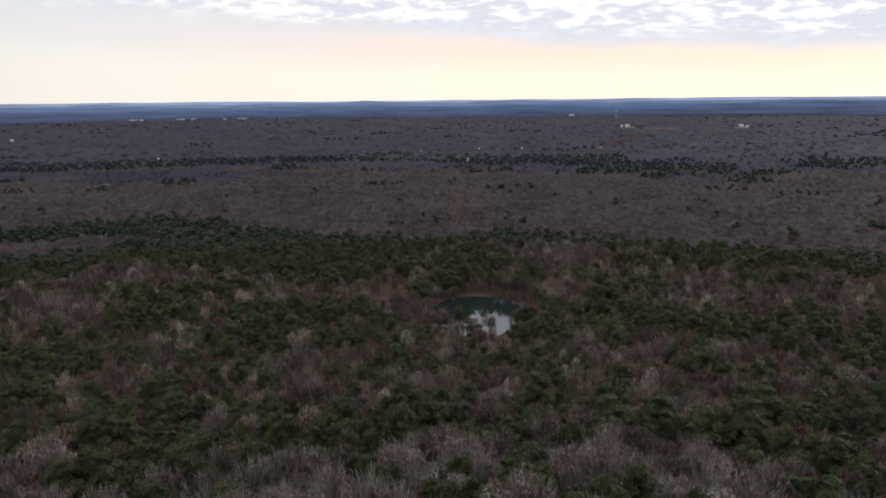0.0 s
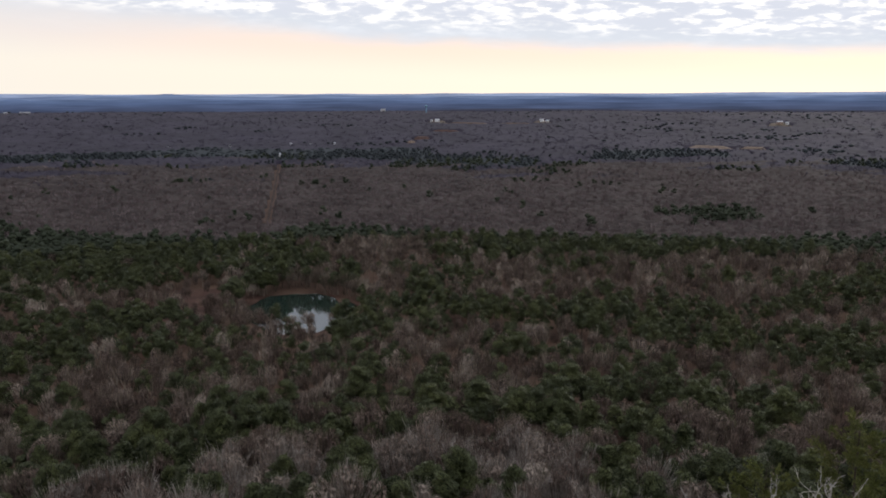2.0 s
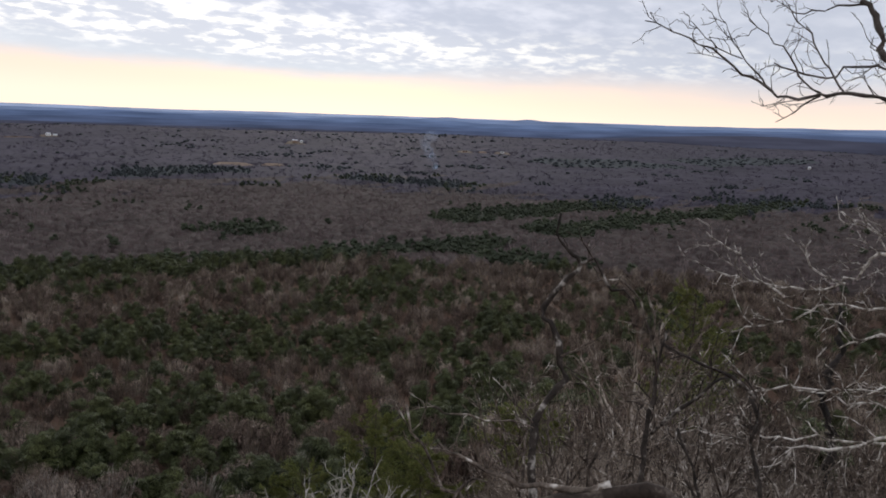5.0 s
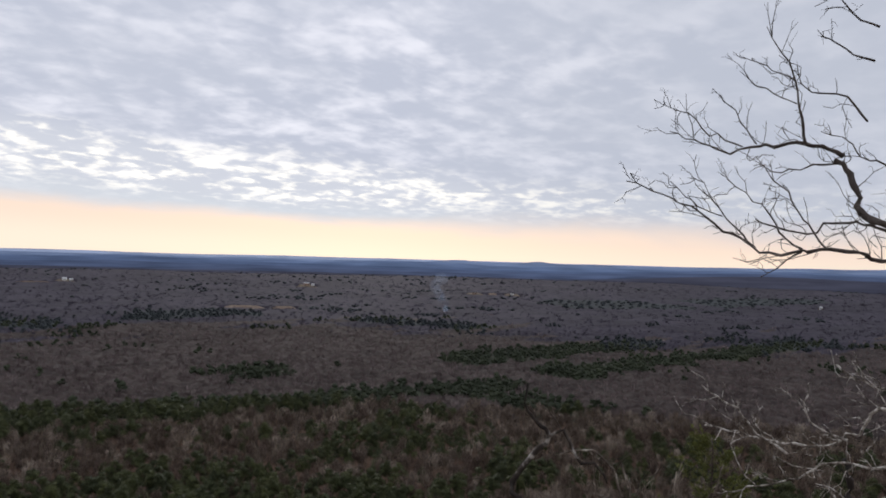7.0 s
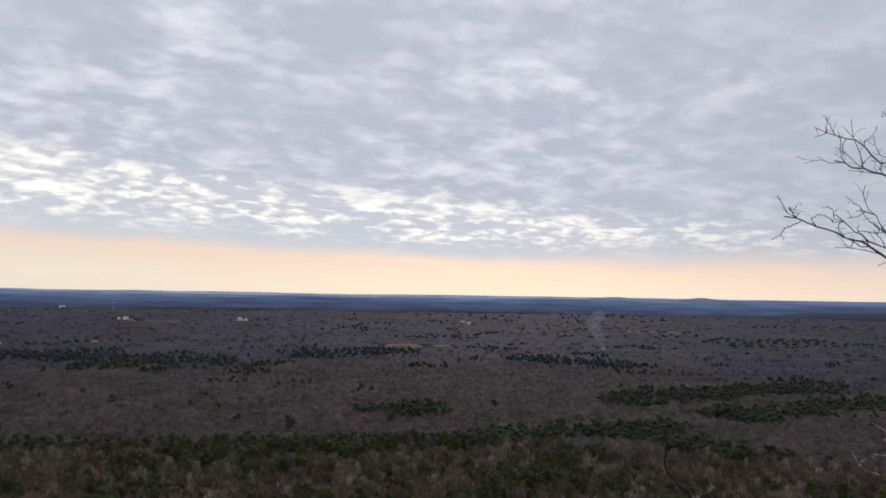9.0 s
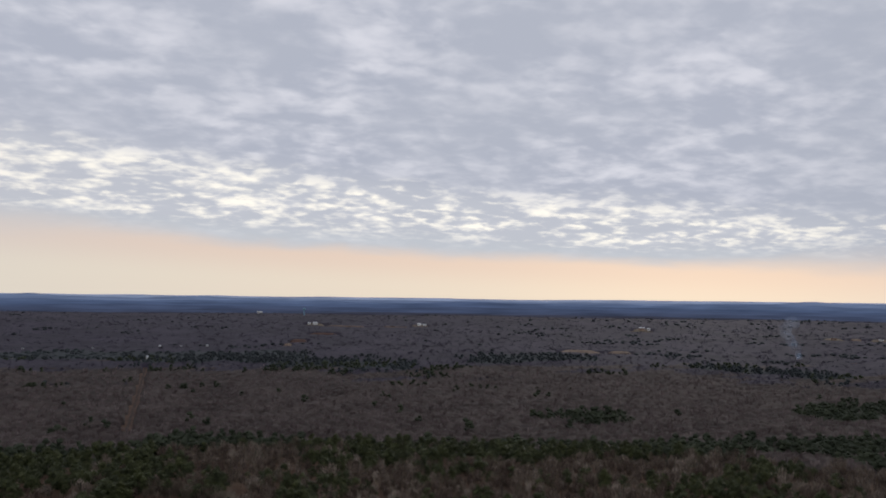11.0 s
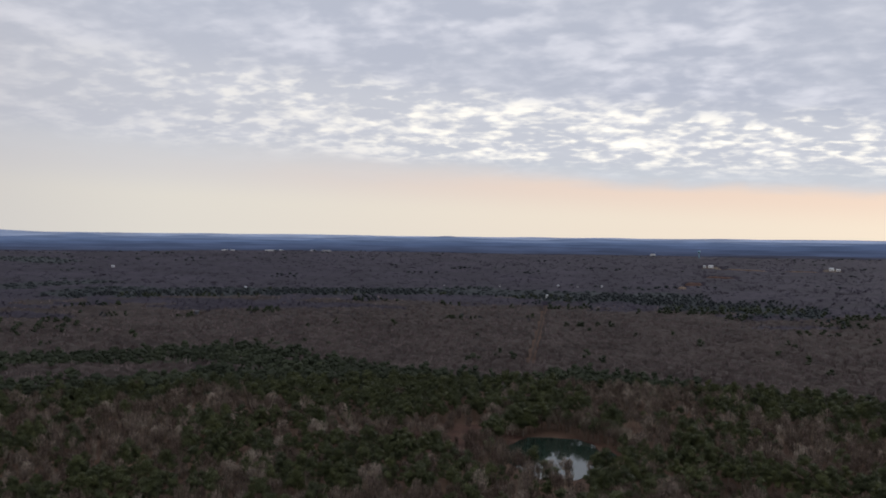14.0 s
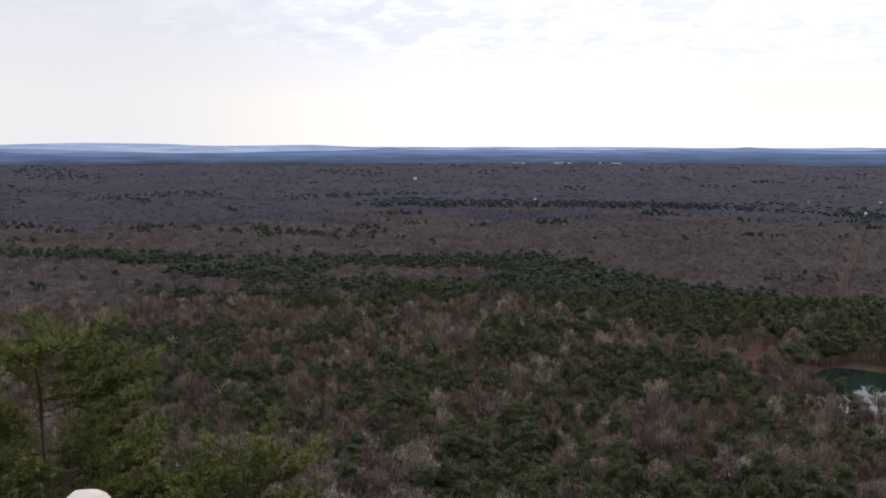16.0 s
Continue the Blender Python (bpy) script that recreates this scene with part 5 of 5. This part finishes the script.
def sprout(s, q, rng, every, length, r, up=0.5, depth=2):
    """Side twigs along a limb, zigzag and turned up, each with finer ones."""
    n = max(1, int(np.sum(np.linalg.norm(np.diff(q, axis=0), axis=1)) / every))
    for i in range(n):
        k = min(len(q) - 2, int(len(q) * (0.18 + 0.82 * (i + rng.uniform(0, 1)) / n)))
        along = unit(q[k + 1] - q[k])
        out = unit(np.cross(along, rng.normal(size=3)))
        d = unit(along * 0.8 + out * rng.uniform(0.5, 1.0) + np.array([0, 0, up]) * rng.uniform(0.2, 1.0))
        l = length * rng.uniform(0.35, 1.2)
        pts, p = [q[k]], q[k]
        m = rng.integers(3, 6)
        for _ in range(m):
            d = unit(d + rng.normal(size=3) * 0.42 + np.array([0, 0, up * 0.12]))
            p = p + d * l / m
            pts.append(p)
        w = np.array(pts)
        tube(s, w, r, r * 0.55, 4 if depth > 1 else 3)
        if depth > 1:
            sprout(s, w, rng, length * 0.28, length * 0.36, r * 0.62, up, depth - 1)


def limbs_of(parent, sets, mat, rng, every, length, r, up=0.5, kink=0.013, knobs=0.12, depth=2):
    for r0, r1, pts in sets:
        s = Shape()
        q = smooth_line([(x, y, z + EYE) for x, y, z in pts], rng, kink=kink)
        tube(s, q, r0, r1, 7, knobs, rng)
        ob = new("limb", tri_mesh("limb", *s.arrays(), mat, True))
        ob.parent = parent
        s = Shape()
        sprout(s, q, rng, every, length, r, up, depth)
        if s.n:
            tw = new("twigs", tri_mesh("twigs", *s.arrays(), mat, True))
            tw.parent = ob


def trunk_of(parent, x, y, top, r, mat, rng, lean=(0, 0)):
    z0 = float(land(x, y)) - 0.3
    n = 7
    pts = [(x + lean[0] * i / n + rng.normal() * 0.05, y + lean[1] * i / n + rng.normal() * 0.05, z0 + (top - z0) * i / n) for i in range(n + 1)]
    s = Shape()
    tube(s, smooth_line(pts, rng, 0.2, 0.01), r, r * 0.45, 10, 0.06, rng)
    ob = new("trunk", tri_mesh("trunk", *s.arrays(), mat, True))
    ob.parent = parent


def rooted(sets):
    """Carries the first limb down into the ground."""
    r0, r1, pts = sets[0]
    x, y, z = pts[0]
    return [(r0 * 1.1, r1, [(x, y, float(land(x, y)) - EYE - 0.1)] + pts)] + sets[1:]


def reaching(sets, x, y, dz=0.0):
    """Joins limbs that come from a trunk outside the view to that trunk."""
    return [(r0, r1, [(x, y, pts[0][2] - dz)] + pts) for r0, r1, pts in sets]


rng = np.random.default_rng(12)
dark = new("bare_tree")
tagged(dark, "dark leafless tree reaching bare boughs over the spur", "tree", "bare trees on the knob")
trunk_of(dark, 8.0, 1.2, EYE + 3.0, 0.13, DARKBARK, rng)
limbs_of(dark, reaching(DARK_LIMBS[:3], 8.0, 1.2, 0.3), DARKBARK, rng, 0.13, 0.40, 0.0042, 0.55)
limbs_of(dark, DARK_LIMBS[3:], DARKBARK, rng, 0.12, 0.40, 0.0042, 0.55)
limbs_of(dark, DARK_BRANCHES + DARK_TOP, DARKBARK, rng, 0.11, 0.30, 0.0038, 0.5)
pale = new("bare_tree")
tagged(pale, "grey lichened leafless tree with low pale boughs on the spur", "tree", "bare trees on the knob")
trunk_of(pale, 8.6, 0.6, EYE + 0.6, 0.11, PALEBARK, rng)
limbs_of(pale, reaching([PALE_LIMBS[0], PALE_LIMBS[2], PALE_LIMBS[4]], 8.6, 0.6, 0.15), PALEBARK, rng, 0.14, 0.5, 0.005, 0.35)
limbs_of(pale, [PALE_LIMBS[1], PALE_LIMBS[3]], PALEBARK, rng, 0.12, 0.4, 0.0045, 0.35)
low_tree = new("bare_sapling")
tagged(low_tree, "pale crooked leafless sapling with low sideways boughs", "sapling", "scrub on the knob")
trunk_of(low_tree, 5.3, 0.35, EYE - 0.6, 0.06, PALEBARK, rng)
limbs_of(low_tree, reaching(LOW_LIMBS, 5.3, 0.35, 0.05), PALEBARK, rng, 0.10, 0.30, 0.0035, 0.3)
snag = new("dead_sapling")
tagged(snag, "crooked dead sapling with peeling dark and pale bark", "sapling", "scrub on the knob")
limbs_of(snag, rooted([(SNAG_STEM[0][0], SNAG_STEM[1][1], SNAG_STEM[0][2] + SNAG_STEM[1][2][1:])] + SNAG_STEM[2:]), SNAGBARK, rng, 0.22, 0.16, 0.0030, 0.3, 0.008, 0.18, 1)
limbs_of(snag, SNAG_BRANCHES, TANGLEBARK, rng, 0.10, 0.14, 0.0026, 0.3, 0.006, 0.18, 2)
scrub = new("scrub_sapling")
tagged(scrub, "brown-grey leafless sapling with crossing stems", "sapling", "scrub on the knob")
limbs_of(scrub, [rooted([s])[0] if i in (0, 3, 4) else s for i, s in enumerate(SCRUB_STEMS)], SNAGBARK, rng, 0.10, 0.26, 0.0030, 0.4, 0.008, 0.15)
tangle = new("scrub_sapling")
tagged(tangle, "crooked leafless sapling with mottled dark and pale stems", "sapling", "scrub on the knob")
limbs_of(tangle, [rooted([s])[0] if i in (1, 3, 4, 5, 8, 9, 10, 11, 12) else s for i, s in enumerate(TANGLE)], TANGLEBARK, rng, 0.10, 0.24, 0.0026, 0.4, 0.010, 0.18)
log = new("fallen_branch")
tagged(log, "thick weathered dead branch lying on the edge of the knob", "branch")
limbs_of(log, LOG, DEADWOOD, rng, 0.5, 0.2, 0.004, 0.4, 0.01, 0.12, 1)
charred = new("charred_trunk")
tagged(charred, "dark charred trunk standing in the scrub", "trunk", "scrub on the knob")
limbs_of(charred, rooted(CHARRED), CHAR, rng, 0.6, 0.3, 0.008, 0.4, 0.03, 0.15, 1)


def spot(turn, dist):
    return -math.sin(radians(turn)) * dist, math.cos(radians(turn)) * dist


for e, x, y in ((dark, 8.0, 1.2), (pale, 8.6, 0.6), (low_tree, 5.3, 0.35), (snag, 2.3, 1.64), (scrub, 2.91, 1.56), (tangle, 2.01, 1.71), (log, 2.2, 1.4), (charred, 8.07, 2.23)):
    seat(e, x, y, float(land(x, y)))


def shrub(rng, h=1.6, stems=9):
    """A leafless bush: each rising stem with its twigs is a part."""
    e = new("shrub")
    tagged(e, "leafless grey-brown bush of thin twigs on the spur", "shrub", "scrub on the knob")
    for i in range(stems):
        s = Shape()
        a = rng.uniform(0, 6.28)
        d = unit(np.array([np.cos(a) * 0.5, np.sin(a) * 0.5, rng.uniform(0.6, 1.2)]))
        p, pts = np.array([np.cos(a), np.sin(a), 0]) * 0.12, []
        pts.append(p - (0, 0, 0.1))
        for _ in range(5):
            d = unit(d + rng.normal(size=3) * 0.45 + (0, 0, 0.12))
            p = p + d * h * rng.uniform(0.12, 0.22)
            pts.append(p)
        w = np.array(pts)
        tube(s, w, 0.0055, 0.0026, 4)
        sprout(s, w, rng, 0.26, 0.34, 0.0022, 0.4, 2)
        piece("stem", s.arrays(), BRUSH, e)
    return e


BUSHES = [shrub(rng, rng.uniform(1.2, 1.7), 6) for i in range(5)]
spots = []
for i in range(56):
    a, r = radians(-rng.uniform(55, 84)), 4.9 + 15 * rng.uniform(0, 1) ** 1.4
    spots.append((-math.sin(a) * r, math.cos(a) * r))
for i in range(30):
    a, r = radians(-rng.uniform(57, 82)), rng.uniform(4.0, 8.5)
    spots.append((-math.sin(a) * r, math.cos(a) * r))
small = len(spots)
for i in range(36):
    spots.append(spot(-rng.uniform(52, 82), rng.uniform(22, 62)) if i % 2 else spot(-49.5 - 1.4 * (i // 2 % 9), 43 + 11 * (i // 18) + rng.uniform(-2, 2)))
for i, (x, y) in enumerate(spots):
    m = pose(x, y, float(land(x, y)) - 0.05, 0, 0, rng.uniform(0, 360))
    k = rng.uniform(0.7, 1.15) if i < small else rng.uniform(1.2, 1.8)
    if i < 5:
        BUSHES[i].matrix_basis = m @ Matrix.Scale(k, 4)
    else:
        ob = copy_thing(BUSHES[i % 5], m)
        ob.scale = (k,) * 3


def near_pine(x, y, top, label, rng, spread=4.2, low=0.42, whorls=12, dense=3.6):
    """A pine seen close: whorled boughs, side shoots, needle tufts."""
    z0 = float(land(x, y)) - 0.3
    h = top - z0
    e = new("pine_tree")
    tagged(e, label, "tree", "pines on the knob")
    pts = [(x + rng.normal() * 0.12 * i / 6, y + rng.normal() * 0.12 * i / 6, z0 + h * i / 6) for i in range(7)]
    s = Shape()
    tube(s, smooth_line(pts, rng, 0.4, 0.01), h * 0.011, 0.03, 9, 0.05, rng)
    piece("trunk", s.arrays(), PINEBARK, e)
    for wl in range(whorls):
        u = low + (1 - low) * (wl + 0.4) / whorls
        for b in range(6):
            s, nd = Shape(), Shape()
            a = rng.uniform(0, 6.28)
            reach = spread * (1 - ((u - low) / (1 - low)) ** 3.6 * 0.66) * rng.uniform(0.55, 1.05) * min(1, 0.45 + (u - low) * 4)
            zb = z0 + h * (u + rng.uniform(-0.02, 0.02))
            out = np.array([math.cos(a), math.sin(a), 0])
            q = [np.array([x, y, zb]) + out * reach * t + np.array([0, 0, reach * (0.10 * t + 0.22 * t * t)]) + rng.normal(size=3) * 0.05 for t in np.linspace(0, 1, 6)]
            q = np.array(q)
            tube(s, q, 0.035 * (1.15 - u * 0.7), 0.010, 5)
            shoots = max(4, int(reach * dense))
            for k in range(shoots):
                t = 0.35 + 0.65 * (k + rng.uniform(0, 1)) / shoots
                p = q[min(5, int(t * 5))] * (1 - (t * 5) % 1) + q[min(5, int(t * 5) + 1)] * ((t * 5) % 1)
                way = unit(out * 0.7 + np.cross(out, (0, 0, 1)) * rng.uniform(-1.2, 1.2) + np.array([0, 0, rng.uniform(0.1, 0.8)]))
                l = rng.uniform(0.35, 0.95) * (0.6 + reach * 0.12)
                s.limb(p, p + way * l, 0.010, 0.006, 3)
                for c in (0.25, 0.62, 1.0):
                    c0 = p + way * l * c + rng.normal(size=3) * 0.06
                    n = 22 if dense > 5.5 else 13
                    d = unit(rng.normal(size=(n, 3)) * 0.75 + way + (0, 0, 0.5))
                    nd.slivers(np.repeat(c0[None], n, 0) - d * 0.03, d, rng.uniform(0.18, 0.33, n), 0.044 if dense > 5.5 else 0.075, rng)
            piece("needles", nd.arrays(), NEARNEEDLES, piece("bough", s.arrays(), PINEBARK, e))
    seat(e, x, y, z0 + 0.3)


near_pine(*spot(55.8, 24), EYE - 5.2, "broad olive-green pine with a dark trunk below the look-out", rng, 4.4, 0.38, 17, 8.5)
near_pine(*spot(43.4, 24), EYE - 9.4, "olive-green pine with its top just below the look-out", rng, 4.6, 0.42, 13, 6.5)
near_pine(*spot(51.5, 26), EYE - 9.6, "olive-green pine between two taller ones", rng, 3.6, 0.42, 12, 6.0)
near_pine(*spot(-64.9, 59), EYE - 11.8, "yellow-green pine rising over the scrub of the spur", rng, 3.4, 0.3)
near_pine(*spot(-41.9, 60), EYE - 23.6, "olive-green pine on the steep slope", rng, 5.0, 0.3, 16, 7.0)
near_pine(*spot(-45.6, 52), EYE - 23.4, "yellow-green pine low on the steep slope", rng, 5.0, 0.3, 15, 6.5)
near_pine(*spot(-36.4, 66), EYE - 30.5, "dark olive-green pine below the pale dead tree", rng, 4.8, 0.3, 14, 6.5)
near_pine(*spot(-53.0, 46), EYE - 17.5, "olive-green pine under the crest of the spur", rng, 3.0, 0.3)

# bare crowns that rise from the slope


def slope_tree(rng, h=8.0, mat=None, limbs=8, every=0.055, thick=0.0011, wide=(0.12, 0.38), tall=(0.30, 0.58), twig=0.17, fork=0.42, bough=0.006):
    """A leafless tree: trunk, spreading crooked limbs, zigzag twigs."""
    e = new("bare_tree")
    tagged(e, "grey leafless tree with a dense twiggy crown on the slope", "tree", "bare trees on the knob")
    s = Shape()
    stem = smooth_line([(0, 0, -0.4), (rng.normal() * 0.1, rng.normal() * 0.1, h * 0.2), (rng.normal() * 0.25, rng.normal() * 0.25, h * fork)], rng, 0.3, 0.02)
    tube(s, stem, h * 0.011, h * 0.008, 7, 0.08, rng)
    piece("trunk", s.arrays(), mat, e)
    for i in range(limbs):
        s = Shape()
        a = 2 * np.pi * (i + rng.uniform(-0.3, 0.3)) / limbs
        out, rise = h * rng.uniform(*wide), h * rng.uniform(*tall)
        p = stem[-1 - int(rng.integers(0, 4))]
        way = np.array([math.cos(a), math.sin(a), 0])
        q = smooth_line([p, p + way * out * 0.5 + np.array([0, 0, rise * 0.35]), p + way * out * 0.85 + np.array([0, 0, rise * 0.75]), p + way * out + np.array([0, 0, rise])], rng, 0.25, 0.03)
        tube(s, q, h * bough, h * bough * 0.3, 5, 0.1, rng)
        limb = piece("limb", s.arrays(), mat, e)
        s = Shape()
        sprout(s, q, rng, h * every, h * twig, h * thick, 0.5, 2)
        piece("twigs", s.arrays(), mat, limb)
    return e


WHITEBARK = material("pale_grey_bark", [(0.26, 0.235, 0.20), (0.50, 0.465, 0.41), (0.74, 0.70, 0.63)], 1.5, 20.0, bump=0.3)
SLOPE = [slope_tree(rng, 8.0, BRUSH) for _ in range(3)] + [slope_tree(rng, 17.7, WHITEBARK, 17, 0.016, 0.0010, (0.02, 0.21), (0.130, 0.205), 0.080, 0.79, 0.0034)]
places = [(-38.4, 36, EYE - 16.7), (-34.2, 39, EYE - 20.2)]
for i in range(28):
    a, r = -rng.uniform(60, 84), rng.uniform(16, 90)
    if i % 3 == 0:
        a, r = -rng.uniform(50, 62), rng.uniform(45, 95)
    x, y = spot(a, r)
    places.append((a, r, float(land(x, y)) + rng.uniform(4.5, 8.0)))
for i in range(12):
    a, r = -rng.uniform(49, 60), rng.uniform(46, 72)
    x, y = spot(a, r)
    places.append((a, r, float(land(x, y)) + rng.uniform(3.5, 5.5)))
used = [False] * 4
for i, (a, r, top) in enumerate(places):
    x, y = spot(a, r)
    z = float(land(x, y)) - 0.1
    k = (top - z) / (18.3 if i < 2 else 8.4)
    m = pose(x, y, z, 0, 0, rng.uniform(0, 360))
    w = 3 if i < 2 else i % 3
    slim = 1.0
    if not used[w]:
        SLOPE[w].matrix_basis, used[w] = m @ Matrix.Diagonal((k * slim, k * slim, k, 1)), True
    else:
        copy_thing(SLOPE[w], m).scale = (k * slim, k * slim, k)

# crooked waist-high saplings that crowd the edge of the spur
SAPLINGS = [slope_tree(rng, 2.2, TANGLEBARK, 7, 0.045, 0.0016, (0.10, 0.36), (0.25, 0.55), 0.20, 0.40) for _ in range(4)]
for e in SAPLINGS:
    e.name = "scrub_sapling"
    tagged(e, "thin crooked leafless sapling with mottled bark on the spur", "sapling", "scrub on the knob")
for i in range(30):
    a, r = -rng.uniform(51, 83), rng.uniform(3.6, 10.0)
    x, y = spot(a, r)
    z = float(land(x, y)) - 0.05
    top = EYE - r * math.tan(radians(rng.uniform(13.5, 22)))
    k = min(1.6, max(0.35, (top - z) / 2.3))
    m = pose(x, y, z, rng.uniform(-12, 12), rng.uniform(-12, 12), rng.uniform(0, 360))
    if i < 4:
        SAPLINGS[i].matrix_basis = m @ Matrix.Scale(k, 4)
    else:
        copy_thing(SAPLINGS[i % 4], m).scale = (k,) * 3

# knee-high to head-high brush that covers the flank of the spur
m = 4200
ua, ur = np.radians(-rng.uniform(44, 84, m)), np.sqrt(rng.uniform(24.0 ** 2, 130.0 ** 2, m))
ux, uy = -np.sin(ua) * ur, np.cos(ua) * ur
base = np.repeat(np.stack([ux, uy, land(ux, uy) - 0.1], 1), 9, 0) + rng.normal(size=(9 * m, 3)) * (0.35, 0.35, 0)
way = unit(rng.normal(size=(9 * m, 3)) * (0.8, 0.8, 0.3) + (0, 0, 0.9))
brush = Shape()
long = rng.uniform(0.8, 2.6, 9 * m)
brush.slivers(base, way, long, rng.uniform(0.018, 0.042, 9 * m), rng)
side = base + way * (long * rng.uniform(0.35, 0.7, 9 * m))[:, None]
brush.slivers(side, unit(way + rng.normal(size=(9 * m, 3)) * 0.6), long * 0.5, 0.022, rng)
undergrowth = new("undergrowth", tri_mesh("undergrowth", *brush.arrays(), BRUSH))
tagged(undergrowth, "dense leafless grey-brown brush on the spur's flank", "brush", kind="stuff")

# low growth and dead leaves on the ground beside the look-out
for i in range(22):
    a, r = -rng.uniform(49, 82), rng.uniform(3.0, 5.2)
    x, y = spot(a, r)
    copy_thing(BUSHES[i % 5], pose(x, y, float(land(x, y)) - 0.04, 0, 0, rng.uniform(0, 360))).scale = (rng.uniform(0.28, 0.5),) * 3
n = 17000
a, r = np.radians(np.where(rng.uniform(0, 1, n) < 0.45, rng.normal(-64, 24, n), rng.uniform(-180, 180, n))), 0.3 + 11 * rng.uniform(0, 1, n) ** 1.2
lx, ly = -np.sin(a) * r, np.cos(a) * r
lz = land(lx, ly) + rng.uniform(0.01, 0.05, n)
t, tip, w = rng.uniform(0, 6.28, n), rng.uniform(-0.03, 0.03, n), rng.uniform(0.03, 0.06, n)
c0 = np.stack([lx, ly, lz], 1)
u, v = np.stack([np.cos(t) * w, np.sin(t) * w, tip], 1), np.stack([-np.sin(t) * w * 0.5, np.cos(t) * w * 0.5, -tip * 0.5], 1)
lv = np.stack([c0 - u, c0 + v, c0 + u, c0 - v], 1).reshape(-1, 3)
DRYLEAF = material("dry_oak_leaf", [(0.07, 0.040, 0.022), (0.15, 0.090, 0.050), (0.26, 0.175, 0.105)], 2.0, 30.0, island=0.5, bump=0)
fallen = new("fallen_leaves", tri_mesh("fallen_leaves", lv, np.arange(4 * n).reshape(-1, 4), DRYLEAF))
tagged(fallen, "brown dead oak leaves strewn over the knob", "leaves", kind="stuff")

# pale boulder on the edge
ROCK = material("pale_sandstone", [(0.58, 0.49, 0.42), (0.75, 0.66, 0.57), (0.84, 0.77, 0.69)], 2.0, 22.0, bump=0.5)


def boulder(x, y, rx, ry, rz, seed):
    bm = bmesh.new()
    bmesh.ops.create_icosphere(bm, subdivisions=4, radius=1.0)
    for v in bm.verts:
        n = v.co.normalized()
        flat = Vector((math.copysign(abs(n.x) ** 0.75, n.x), math.copysign(abs(n.y) ** 0.75, n.y), math.copysign(abs(n.z) ** 0.8, n.z)))
        k = 1 + 0.16 * noise.noise(n * 1.3 + Vector((seed, 0, 0))) + 0.04 * noise.noise(n * 5 + Vector((0, seed, 0)))
        v.co = Vector((flat.x * rx, flat.y * ry, flat.z * rz)) * k
    ob = new("boulder", bpy.data.meshes.new("boulder"))
    bm.to_mesh(ob.data)
    bm.free()
    for p in ob.data.polygons:
        p.use_smooth = True
    ob.data.materials.append(ROCK)
    ob.matrix_world = pose(x, y, float(land(x, y)) + rz * 0.55, 6, -5, 25 * seed)
    tagged(ob, "smooth pale sandstone boulder at the edge of the drop", "boulder", "boulders at the edge")


boulder(-2.80, 1.95, 0.185, 0.16, 0.335, 1)
boulder(-3.02, 1.80, 0.12, 0.12, 0.31, 2)
